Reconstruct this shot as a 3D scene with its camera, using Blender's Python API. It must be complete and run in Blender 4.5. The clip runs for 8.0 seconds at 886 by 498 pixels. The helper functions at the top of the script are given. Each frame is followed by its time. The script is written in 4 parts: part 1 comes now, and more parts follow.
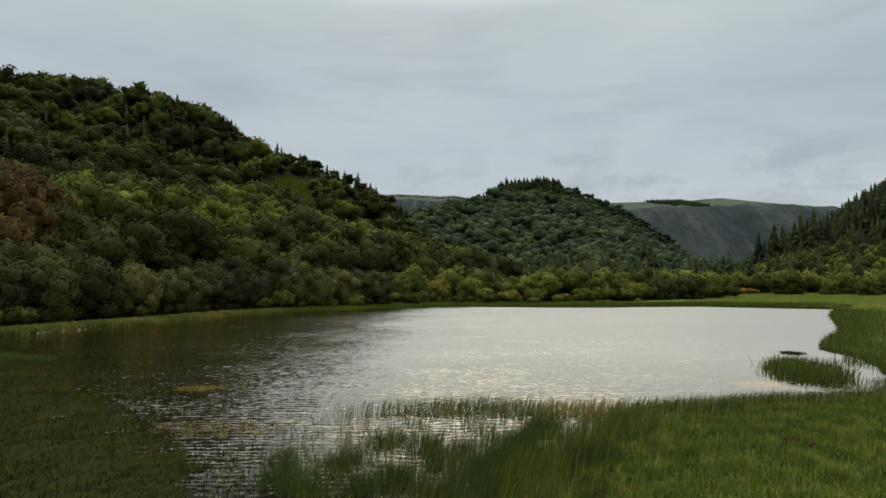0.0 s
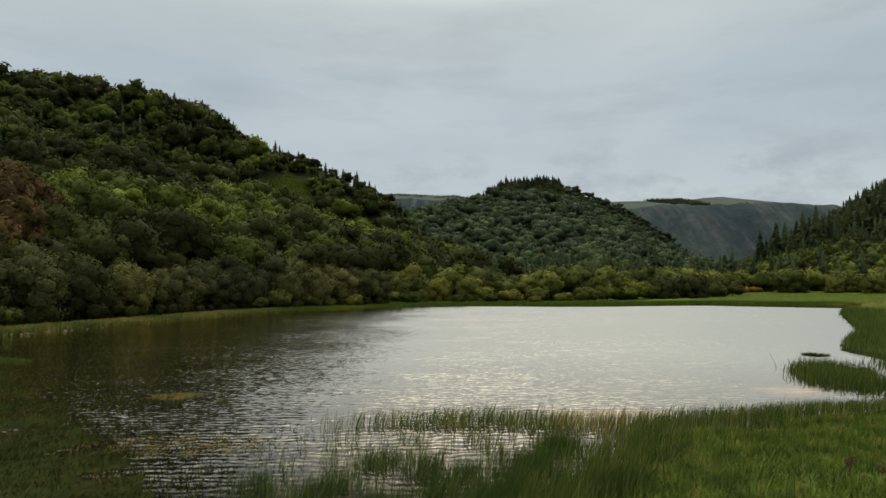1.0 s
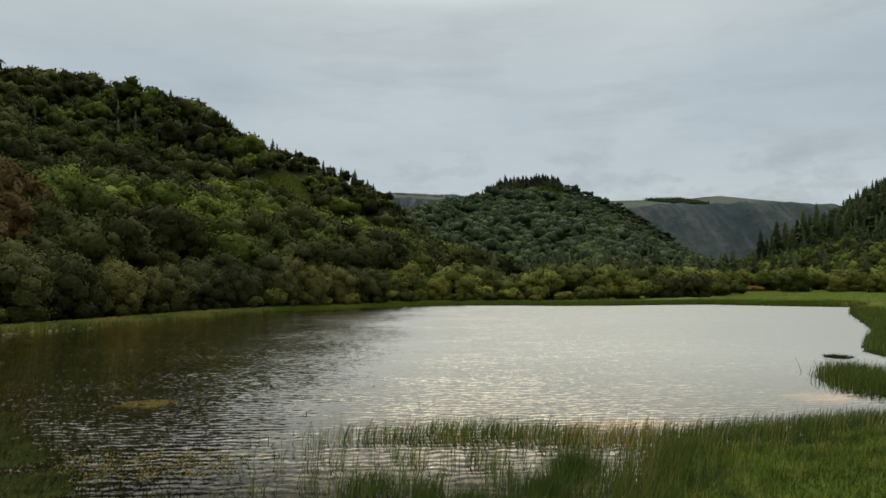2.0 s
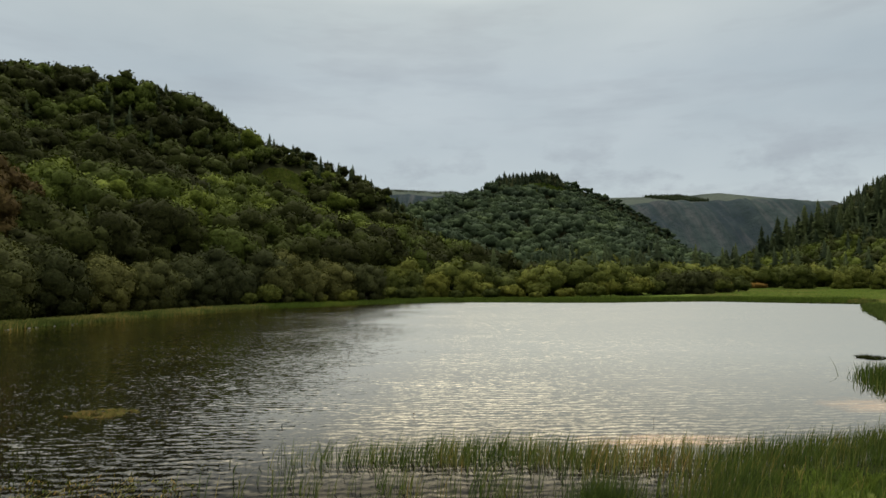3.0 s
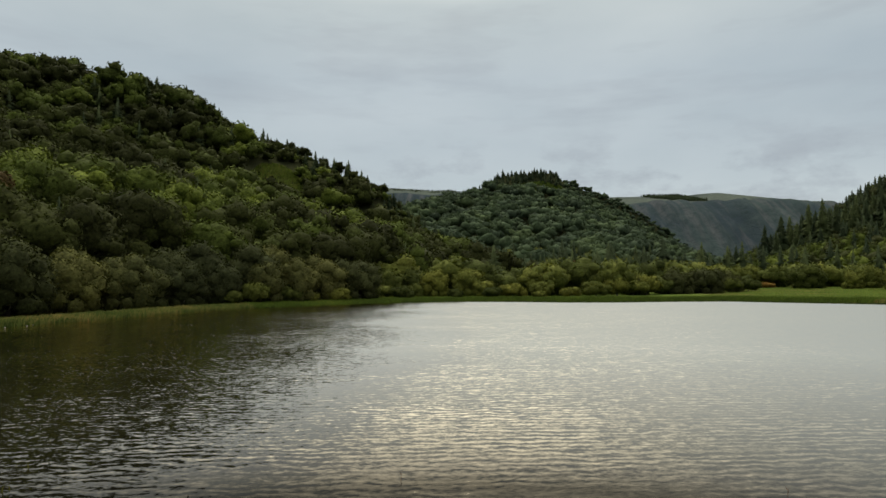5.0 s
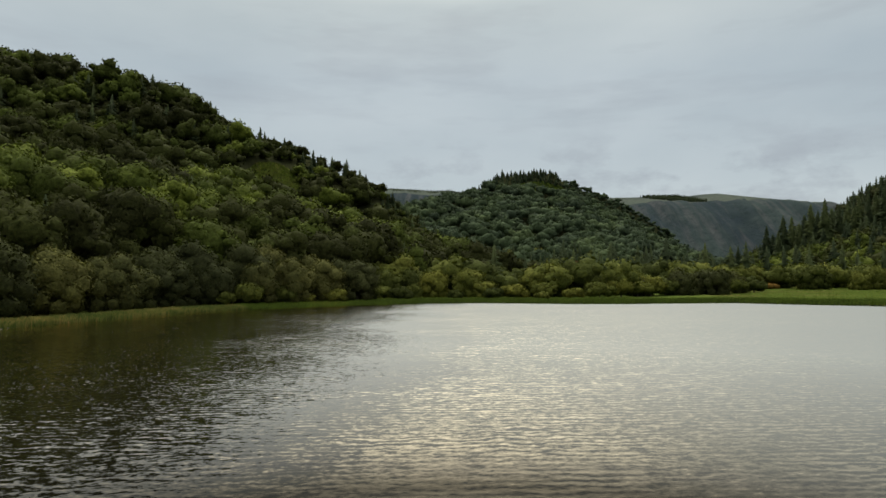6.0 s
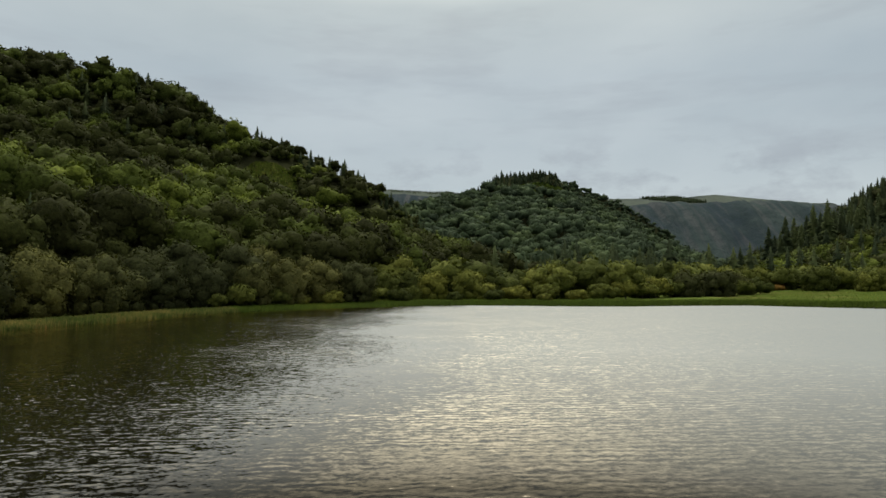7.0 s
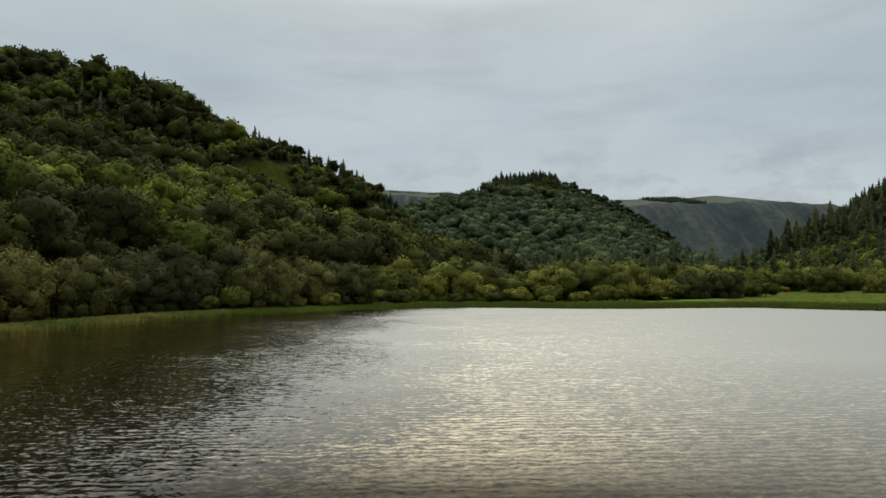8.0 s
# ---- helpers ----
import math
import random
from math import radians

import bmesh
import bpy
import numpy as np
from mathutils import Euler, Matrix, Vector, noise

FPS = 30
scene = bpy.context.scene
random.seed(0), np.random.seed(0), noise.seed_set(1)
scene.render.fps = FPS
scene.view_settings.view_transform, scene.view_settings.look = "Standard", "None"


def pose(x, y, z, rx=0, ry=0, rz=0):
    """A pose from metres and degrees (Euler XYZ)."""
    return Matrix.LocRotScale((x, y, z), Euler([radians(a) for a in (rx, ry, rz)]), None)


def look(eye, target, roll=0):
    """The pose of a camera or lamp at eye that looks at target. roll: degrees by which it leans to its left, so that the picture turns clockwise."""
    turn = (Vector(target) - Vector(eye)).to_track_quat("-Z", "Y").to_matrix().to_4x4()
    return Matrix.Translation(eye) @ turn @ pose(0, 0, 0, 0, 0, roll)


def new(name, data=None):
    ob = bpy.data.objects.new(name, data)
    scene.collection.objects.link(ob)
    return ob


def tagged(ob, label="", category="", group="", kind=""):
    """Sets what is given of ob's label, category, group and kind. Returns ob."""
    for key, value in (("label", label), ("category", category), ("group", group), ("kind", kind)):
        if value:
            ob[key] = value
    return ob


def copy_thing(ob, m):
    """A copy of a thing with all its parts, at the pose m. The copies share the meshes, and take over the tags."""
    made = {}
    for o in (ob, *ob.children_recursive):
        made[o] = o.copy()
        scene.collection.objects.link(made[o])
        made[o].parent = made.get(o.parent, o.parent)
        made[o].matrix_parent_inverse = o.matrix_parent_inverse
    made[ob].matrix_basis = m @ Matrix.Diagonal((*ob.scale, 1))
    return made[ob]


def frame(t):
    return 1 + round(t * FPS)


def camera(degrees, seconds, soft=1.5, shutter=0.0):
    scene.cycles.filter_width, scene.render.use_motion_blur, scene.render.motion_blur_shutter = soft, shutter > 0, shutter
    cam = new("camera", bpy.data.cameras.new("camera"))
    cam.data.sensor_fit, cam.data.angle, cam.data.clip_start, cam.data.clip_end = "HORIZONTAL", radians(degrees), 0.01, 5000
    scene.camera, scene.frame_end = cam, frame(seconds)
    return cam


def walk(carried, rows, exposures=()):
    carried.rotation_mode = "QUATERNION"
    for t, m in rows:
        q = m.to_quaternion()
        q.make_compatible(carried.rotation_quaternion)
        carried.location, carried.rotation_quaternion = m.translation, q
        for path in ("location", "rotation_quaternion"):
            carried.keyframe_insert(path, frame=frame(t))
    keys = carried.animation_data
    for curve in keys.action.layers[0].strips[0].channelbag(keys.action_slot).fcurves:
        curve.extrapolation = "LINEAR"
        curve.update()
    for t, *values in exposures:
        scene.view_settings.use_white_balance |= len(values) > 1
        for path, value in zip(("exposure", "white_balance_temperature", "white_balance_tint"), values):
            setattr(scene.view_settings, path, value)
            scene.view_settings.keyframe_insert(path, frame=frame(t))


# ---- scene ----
cam = camera(69.2, 8.0)
PATH = [
    (0, (0.426, 0.444, 5.037), (0.421, 2.441, 5.151), -0.4),
    (0.5, (0.417, 1.796, 4.987), (0.411, 3.793, 5.099), -0.5),
    (1, (0.401, 3.279, 4.95), (0.397, 5.276, 5.062), -0.5),
    (1.5, (0.394, 4.63, 4.886), (0.392, 6.627, 4.998), -0.5),
    (3, (0.422, 9.341, 4.663), (0.425, 11.338, 4.764), -0.5),
    (3.5, (0.459, 11.566, 4.517), (0.465, 13.563, 4.616), -0.4),
    (4, (0.46, 13.497, 4.407), (0.468, 15.495, 4.506), -0.4),
    (4.5, (0.393, 15.321, 4.364), (0.402, 17.319, 4.463), -0.4),
    (6, (0.123, 21.098, 4.419), (0.137, 23.096, 4.52), -0.3),
    (6.5, (0.077, 23.148, 4.383), (0.092, 25.145, 4.485), -0.3),
    (7, (0.028, 25.087, 4.467), (0.045, 27.084, 4.572), -0.3),
    (7.5, (-0.072, 26.83, 4.549), (-0.053, 28.827, 4.656), -0.2),
    (8, (-0.091, 28.587, 4.588), (-0.072, 30.584, 4.696), -0.3),
]
walk(cam, [(t, look(eye, target, roll)) for t, eye, target, roll in PATH])

# ---------------------------------------------------------------- sky and sun
SUN_ELEV, SUN_AZ = radians(57), radians(2)          # azimuth from +y towards +x
SUN_DIR = Vector((math.sin(SUN_AZ) * math.cos(SUN_ELEV), math.cos(SUN_AZ) * math.cos(SUN_ELEV), math.sin(SUN_ELEV)))


class Nodes:
    """Small shorthand for building node trees."""

    def __init__(self, tree):
        self.tree = tree
        tree.nodes.clear()

    def add(self, kind, **settings):
        node = self.tree.nodes.new(kind)
        for key, value in settings.items():
            if key == "blend_type":
                node.blend_type = value
            elif key == "data_type":
                node.data_type = value
            elif key == "operation":
                node.operation = value
            elif key == "feature":
                node.feature = value
        return node

    def link(self, a, b):
        self.tree.links.new(a, b)

    def put(self, socket, value):
        if isinstance(value, bpy.types.NodeSocket):
            self.tree.links.new(value, socket)
        else:
            socket.default_value = value

    def math(self, operation, a, b=0.0, clamp=False):
        n = self.add("ShaderNodeMath", operation=operation)
        n.use_clamp = clamp
        self.put(n.inputs[0], a)
        self.put(n.inputs[1], b)
        return n.outputs[0]

    def vmath(self, operation, a, b=(0, 0, 0)):
        n = self.add("ShaderNodeVectorMath", operation=operation)
        self.put(n.inputs[0], a)
        if operation == "SCALE":
            self.put(n.inputs["Scale"], b)
        elif operation != "NORMALIZE":
            self.put(n.inputs[1], b)
        return n.outputs["Value"] if operation == "DOT_PRODUCT" else n.outputs["Vector"]

    def noise(self, vector, scale, detail=3.0, rough=0.55, colour=False):
        n = self.add("ShaderNodeTexNoise")
        self.put(n.inputs["Vector"], vector)
        n.inputs["Scale"].default_value, n.inputs["Detail"].default_value, n.inputs["Roughness"].default_value = scale, detail, rough
        return n.outputs["Color"] if colour else n.outputs["Fac"]

    def spread(self, value, a, b, c=0.0, d=1.0):
        n = self.add("ShaderNodeMapRange")
        n.clamp = True
        self.put(n.inputs["Value"], value)
        for key, v in (("From Min", a), ("From Max", b), ("To Min", c), ("To Max", d)):
            n.inputs[key].default_value = v
        return n.outputs["Result"]

    def mix(self, fac, a, b, blend="MIX"):
        n = self.add("ShaderNodeMix", data_type="RGBA", blend_type=blend)
        self.put(n.inputs[0], fac)
        for socket, v in ((n.inputs[6], a), (n.inputs[7], b)):
            self.put(socket, (*v, 1.0) if isinstance(v, tuple) else v)
        return n.outputs[2]

    def ramp(self, value, stops):
        n = self.add("ShaderNodeValToRGB")
        self.put(n.inputs[0], value)
        e = n.color_ramp.elements
        while len(e) < len(stops):
            e.new(0.5)
        for el, (p, c) in zip(e, stops):
            el.position, el.color = p, (*c, 1.0)
        return n.outputs[0]


world = bpy.data.worlds.new("world")
scene.world = world
world.use_nodes = True
W = Nodes(world.node_tree)
sky = W.add("ShaderNodeTexSky")
sky.sky_type, sky.sun_disc, sky.sun_elevation, sky.sun_rotation = "NISHITA", False, SUN_ELEV, SUN_AZ
way = W.add("ShaderNodeTexCoord").outputs["Generated"]
flat = W.vmath("MULTIPLY", way, (1.0, 1.0, 2.6))
billow = W.noise(flat, 2.2, 5.0, 0.5)
streak = W.noise(W.vmath("MULTIPLY", way, (1.0, 1.0, 5.0)), 3.7, 4.0, 0.6)
cloud = W.mix(W.spread(billow, 0.32, 0.68), (0.435, 0.505, 0.545), (0.545, 0.610, 0.640))
cloud = W.mix(W.math("MULTIPLY", W.spread(streak, 0.50, 0.70), 0.42), cloud, (0.37, 0.41, 0.45))
# the sun behind the cloud deck: a broad warm brightening
near_sun = W.vmath("DOT_PRODUCT", way, tuple(SUN_DIR))
glow = W.math("POWER", W.spread(near_sun, 0.83, 0.99), 1.2)
veil = W.mix(1.0, cloud, W.mix(glow, (1.0, 1.0, 1.0), (2.6, 2.45, 2.15)), "MULTIPLY")
rise = W.add("ShaderNodeSeparateXYZ")
W.link(way, rise.inputs[0])
veil = W.mix(1.0, veil, W.ramp(W.spread(rise.outputs[2], 0.0, 0.2), [(0.0, (1.14, 1.12, 1.08)), (1.0, (0.98, 0.98, 0.98))]), "MULTIPLY")
# an overcast sky brightens and warms towards the zenith
veil = W.mix(1.0, veil, W.ramp(rise.outputs[2], [(0.0, (1.0, 1.0, 1.0)), (0.30, (1.0, 1.0, 1.0)), (0.40, (1.12, 1.09, 1.03)), (0.47, (1.82, 1.68, 1.46)), (0.55, (2.4, 2.17, 1.88)), (0.70, (3.05, 2.72, 2.3)), (1.0, (4.9, 4.4, 3.8))]), "MULTIPLY")
# ragged grey scud hanging over the far hills
scud = W.noise(W.vmath("MULTIPLY", way, (1.0, 1.0, 2.2)), 7.0, 5.0, 0.62)
low = W.ramp(rise.outputs[2], [(0.05, (0.0, 0.0, 0.0)), (0.09, (1.0, 1.0, 1.0)), (0.16, (1.0, 1.0, 1.0)), (0.24, (0.0, 0.0, 0.0))])
veil = W.mix(W.math("MULTIPLY", W.math("MULTIPLY", W.spread(scud, 0.50, 0.64), low), 0.75), veil, (0.37, 0.41, 0.45))
cover = W.mix(0.94, W.vmath("SCALE", sky.outputs[0], 0.1), veil)
back = W.add("ShaderNodeBackground")
back.inputs["Strength"].default_value = 1.0
W.link(cover, back.inputs["Color"])
W.link(back.outputs[0], W.add("ShaderNodeOutputWorld").inputs["Surface"])

sun = new("sun", bpy.data.lights.new("sun", "SUN"))
sun.data.energy, sun.data.angle, sun.data.color = 1.5, radians(30), (1.0, 0.94, 0.82)
sun.matrix_world = look((0, 0, 400), Vector((0, 0, 400)) - SUN_DIR)

# ---------------------------------------------------------------- materials


def material(name):
    m = bpy.data.materials.new(name)
    m.use_nodes = True
    return m, Nodes(m.node_tree)


def finish(n, shader):
    n.link(shader, n.add("ShaderNodeOutputMaterial").inputs["Surface"])


def principled(n, colour, rough=0.7, normal=None, spec=0.3):
    p = n.add("ShaderNodeBsdfPrincipled")
    n.put(p.inputs["Base Color"], (*colour, 1.0) if isinstance(colour, tuple) else colour)
    n.put(p.inputs["Roughness"], rough)
    p.inputs["Specular IOR Level"].default_value = spec
    if normal is not None:
        n.link(normal, p.inputs["Normal"])
    return p


def bumped(n, height, strength, distance):
    b = n.add("ShaderNodeBump")
    b.inputs["Strength"].default_value, b.inputs["Distance"].default_value = strength, distance
    n.link(height, b.inputs["Height"])
    return b.outputs[0]


def leaf_material(name, stops, through_light=0.12, spread=0.35, clump=0.9, depth=0.3):
    """Foliage: the tree's own tint, varied leaf by leaf."""
    m, n = material(name)
    tint = n.add("ShaderNodeAttribute")
    tint.attribute_name = "tint"
    own = n.add("ShaderNodeObjectInfo").outputs["Random"]
    island = n.add("ShaderNodeNewGeometry")
    # joined woods carry a tint of 2 and more, tree by tree; single trees take their own
    joint = n.math("GREATER_THAN", tint.outputs["Fac"], 1.5)
    v = n.math("ADD", n.mix(joint, own, n.math("SUBTRACT", tint.outputs["Fac"], 2.0)),
               n.math("MULTIPLY", n.math("SUBTRACT", island.outputs["Random Per Island"], 0.5), spread))
    colour = n.ramp(v, stops)
    patch = n.noise(island.outputs["Position"], clump, 3.0, 0.6)
    colour = n.mix(1.0, colour, n.ramp(patch, [(0.32, (1 - 0.62 * depth,) * 3), (0.5, (1.0,) * 3), (0.68, (1 + 0.55 * depth,) * 3)]), "MULTIPLY")
    p = principled(n, colour, 0.85, bumped(n, patch, 0.9, 0.5 / clump) if depth > 0.4 else None, 0.03)
    t = n.add("ShaderNodeBsdfTranslucent")
    n.link(n.mix(1.0, colour, (1.15, 1.25, 0.6), "MULTIPLY"), t.inputs["Color"])
    mixer = n.add("ShaderNodeMixShader")
    mixer.inputs[0].default_value = through_light
    n.link(p.outputs[0], mixer.inputs[1])
    n.link(t.outputs[0], mixer.inputs[2])
    finish(n, mixer.outputs[0])
    return m


LEAF_WOOD = leaf_material("wood_leaves", [(0.0, (0.019, 0.021, 0.007)), (0.3, (0.028, 0.032, 0.009)), (0.6, (0.046, 0.060, 0.012)), (1.0, (0.086, 0.104, 0.017))], 0.12, 0.2, 1.5, 0.75)
# distance haze put into the knoll's leaf colour: a greyer, bluer green
LEAF_HAZED = leaf_material("oak_leaves", [(0.0, (0.029, 0.041, 0.025)), (0.4, (0.041, 0.058, 0.030)), (1.0, (0.070, 0.092, 0.036))], 0.12, 0.16, 0.8, 0.6)
LEAF_WILLOW = leaf_material("willow_leaves", [(0.0, (0.025, 0.029, 0.012)), (0.5, (0.045, 0.049, 0.018)), (1.0, (0.078, 0.077, 0.024))], 0.12, 0.3, 2.0, 0.7)
LEAF_SCRUB = leaf_material("scrub_leaves", [(0.0, (0.036, 0.044, 0.012)), (0.5, (0.070, 0.080, 0.018)), (1.0, (0.126, 0.126, 0.025))], 0.12, 0.3, 1.6, 0.6)
LEAF_RUST = leaf_material("rusty_leaves", [(0.0, (0.026, 0.019, 0.009)), (0.5, (0.044, 0.030, 0.012)), (1.0, (0.075, 0.054, 0.020))], 0.12, 0.3, 1.8, 0.6)
LEAF_BRACKEN = leaf_material("bracken_leaves", [(0.0, (0.09, 0.055, 0.018)), (0.5, (0.16, 0.090, 0.024)), (1.0, (0.22, 0.130, 0.030))], 0.12, 0.4)
NEEDLES = leaf_material("needles", [(0.0, (0.018, 0.027, 0.014)), (0.5, (0.030, 0.040, 0.018)), (1.0, (0.049, 0.062, 0.023))], 0.1)
GRASS = leaf_material("meadow_grass", [(0.0, (0.032, 0.050, 0.008)), (0.5, (0.057, 0.085, 0.012)), (0.8, (0.088, 0.112, 0.016)), (1.0, (0.120, 0.104, 0.029))], 0.35, 0.5)
REED = leaf_material("reed_stems", [(0.0, (0.024, 0.040, 0.010)), (0.4, (0.050, 0.071, 0.015)), (0.7, (0.115, 0.110, 0.030)), (1.0, (0.210, 0.130, 0.045))], 0.3, 0.5)
MARSH = leaf_material("marsh_weed", [(0.0, (0.010, 0.013, 0.003)), (0.5, (0.024, 0.028, 0.005)), (0.8, (0.044, 0.040, 0.008)), (1.0, (0.086, 0.048, 0.012))], 0.25, 0.5)


def bark_material():
    m, n = material("bark")
    at = n.add("ShaderNodeTexCoord").outputs["Object"]
    ridges = n.noise(n.vmath("MULTIPLY", at, (9, 9, 1.6)), 1.0, 4.0)
    colour = n.ramp(ridges, [(0.3, (0.035, 0.028, 0.022)), (0.6, (0.10, 0.085, 0.07)), (0.8, (0.16, 0.15, 0.13))])
    finish(n, principled(n, colour, 0.9, bumped(n, ridges, 0.6, 0.03)).outputs[0])
    return m


BARK = bark_material()


def ground_material():
    """Grass, peat and leaf litter under the wood, moor on the heights."""
    m, n = material("ground_cover")
    at = n.add("ShaderNodeNewGeometry").outputs["Position"]
    fine, broad = n.noise(at, 1.7, 5.0, 0.65), n.noise(at, 0.035, 4.0)
    grass = n.ramp(fine, [(0.25, (0.031, 0.043, 0.011)), (0.5, (0.062, 0.090, 0.019)), (0.75, (0.109, 0.129, 0.031))])
    dry = n.ramp(fine, [(0.25, (0.055, 0.047, 0.017)), (0.7, (0.148, 0.125, 0.047))])
    cover = n.mix(n.spread(broad, 0.52, 0.68), grass, dry)
    peat = n.ramp(fine, [(0.3, (0.009, 0.012, 0.005)), (0.7, (0.022, 0.028, 0.009))])
    z = n.add("ShaderNodeSeparateXYZ")
    n.link(at, z.inputs[0])
    litter = n.ramp(fine, [(0.3, (0.014, 0.016, 0.008)), (0.7, (0.035, 0.037, 0.017))])
    cover = n.mix(n.spread(z.outputs[2], 2.5, 5.0), cover, litter)
    wet = n.spread(z.outputs[2], 0.14, 0.36)
    cover = n.mix(wet, peat, cover)
    finish(n, principled(n, cover, 0.95, bumped(n, fine, 0.7, 0.12), 0.0).outputs[0])
    return m


def moor_material():
    """Far heather, scree and thin grass, with distance haze painted in as blue-grey: grass on the level backs, dark
    rock and heather on the steep faces.
    """
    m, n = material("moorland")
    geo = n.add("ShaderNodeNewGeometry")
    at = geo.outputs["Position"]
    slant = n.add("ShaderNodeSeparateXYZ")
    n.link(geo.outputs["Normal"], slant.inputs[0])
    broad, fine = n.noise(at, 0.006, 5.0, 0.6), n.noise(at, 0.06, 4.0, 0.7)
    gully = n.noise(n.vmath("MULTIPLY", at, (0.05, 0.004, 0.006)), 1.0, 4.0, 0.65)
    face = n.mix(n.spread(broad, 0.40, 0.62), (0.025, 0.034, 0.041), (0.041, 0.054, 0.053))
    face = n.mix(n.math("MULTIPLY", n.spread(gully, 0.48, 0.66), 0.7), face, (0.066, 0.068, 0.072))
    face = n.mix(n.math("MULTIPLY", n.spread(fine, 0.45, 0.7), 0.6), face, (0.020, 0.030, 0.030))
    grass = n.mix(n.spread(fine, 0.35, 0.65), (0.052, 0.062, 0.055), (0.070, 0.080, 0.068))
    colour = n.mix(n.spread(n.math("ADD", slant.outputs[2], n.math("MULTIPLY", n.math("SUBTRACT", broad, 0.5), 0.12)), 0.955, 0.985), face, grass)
    finish(n, principled(n, colour, 0.95, bumped(n, fine, 0.8, 6.0), 0.0).outputs[0])
    return m


def water_material():
    """Peaty lake water, rippled by a light wind: the ripples turn the surface normal."""
    m, n = material("lake_water")
    at = n.add("ShaderNodeNewGeometry").outputs["Position"]
    turn = n.add("ShaderNodeVectorRotate")
    turn.inputs["Angle"].default_value = radians(-7)
    n.link(at, turn.inputs["Vector"])
    p = turn.outputs[0]
    bend = n.vmath("ADD", p, n.vmath("SCALE", n.noise(p, 0.6, 2.0, colour=True), 0.5))
    big = n.noise(n.vmath("MULTIPLY", bend, (4.2, 7.5, 1.0)), 1.0, 3.0, 0.6, True)
    small = n.noise(n.vmath("MULTIPLY", bend, (9.0, 17.0, 1.0)), 1.0, 2.0, 0.6, True)
    broad = n.noise(n.vmath("MULTIPLY", bend, (1.7, 2.2, 1.0)), 1.0, 2.0, 0.6, True)
    gust = n.spread(n.noise(n.vmath("MULTIPLY", at, (0.05, 0.10, 0.0)), 1.0, 3.0), 0.35, 0.65, 0.75, 1.25)
    # trains of small waves run in from the open lake
    q = n.add("ShaderNodeSeparateXYZ")
    n.link(p, q.inputs[0])
    swing = n.math("MULTIPLY", n.noise(n.vmath("MULTIPLY", at, (0.9, 1.1, 0.0)), 1.0, 3.0), 15.0)
    crest = n.math("SINE", n.math("ADD", n.math("ADD", n.math("MULTIPLY", q.outputs[1], 15.0), n.math("MULTIPLY", q.outputs[0], 1.5)), swing))
    swell = n.spread(n.noise(n.vmath("MULTIPLY", at, (0.22, 0.4, 0.0)), 1.0, 2.0), 0.35, 0.65, 0.3, 1.0)
    shallow = n.spread(q.outputs[1], 18.0, 38.0, 2.2, 1.0)
    train = n.vmath("SCALE", n.vmath("SCALE", (0.012, 0.055, 0.0), crest), n.math("MULTIPLY", swell, shallow))
    half = (0.5, 0.5, 0.5)
    slope = n.vmath("ADD", n.vmath("MULTIPLY", n.vmath("SUBTRACT", big, half), (0.11, 0.34, 0.0)),
                    n.vmath("MULTIPLY", n.vmath("SUBTRACT", small, half), (0.10, 0.26, 0.0)))
    slope = n.vmath("ADD", slope, n.vmath("MULTIPLY", n.vmath("SUBTRACT", broad, half), (0.07, 0.18, 0.0)))
    # normals shaped by place: the wooded side mirrors dark slope, open water bright sky
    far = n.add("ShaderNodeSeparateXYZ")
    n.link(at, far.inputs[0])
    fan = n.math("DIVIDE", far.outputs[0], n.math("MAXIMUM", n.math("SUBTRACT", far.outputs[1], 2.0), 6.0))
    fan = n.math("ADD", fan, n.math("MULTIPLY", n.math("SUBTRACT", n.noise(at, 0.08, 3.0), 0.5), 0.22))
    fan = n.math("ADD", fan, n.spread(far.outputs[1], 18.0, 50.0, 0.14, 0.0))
    bright_side = n.math("POWER", n.spread(fan, -0.38, 0.03), 1.9)
    # seen at a slant, the faces that lean towards the eye hide those that lean away; this tilt brightens the mirrored
    # sky on the open side only
    tilt = n.math("ADD", n.math("MULTIPLY", n.spread(far.outputs[1], 22.0, 95.0, 0.11, 0.155), bright_side), 0.005)
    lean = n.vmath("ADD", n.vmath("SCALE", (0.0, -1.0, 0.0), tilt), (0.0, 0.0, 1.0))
    # a few steeper facets put glints of sky on the dark side
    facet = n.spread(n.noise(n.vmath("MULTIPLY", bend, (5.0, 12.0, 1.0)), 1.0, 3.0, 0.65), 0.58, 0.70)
    glint = n.vmath("SCALE", (0.0, -0.12, 0.0), n.math("MULTIPLY", facet, n.spread(bright_side, 0.0, 0.8, 1.0, 0.0)))
    rough_water = n.math("MULTIPLY", n.spread(bright_side, 0.2, 1.0, 1.0, 0.62), gust)
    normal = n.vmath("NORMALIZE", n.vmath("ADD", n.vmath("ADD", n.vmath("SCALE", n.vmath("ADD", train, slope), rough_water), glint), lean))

    # sandy shoals just under the surface along the reeds
    def shoal(cx, cy, rx, ry):
        v = n.vmath("MULTIPLY", n.vmath("SUBTRACT", at, (cx, cy, 0.0)), (1 / rx, 1 / ry, 0.0))
        return n.math("SUBTRACT", 1.0, n.vmath("DOT_PRODUCT", v, v))

    ragged = n.math("MULTIPLY", n.math("SUBTRACT", n.noise(n.vmath("MULTIPLY", at, (0.8, 2.2, 0.0)), 1.0, 4.0, 0.6), 0.5), 2.4)
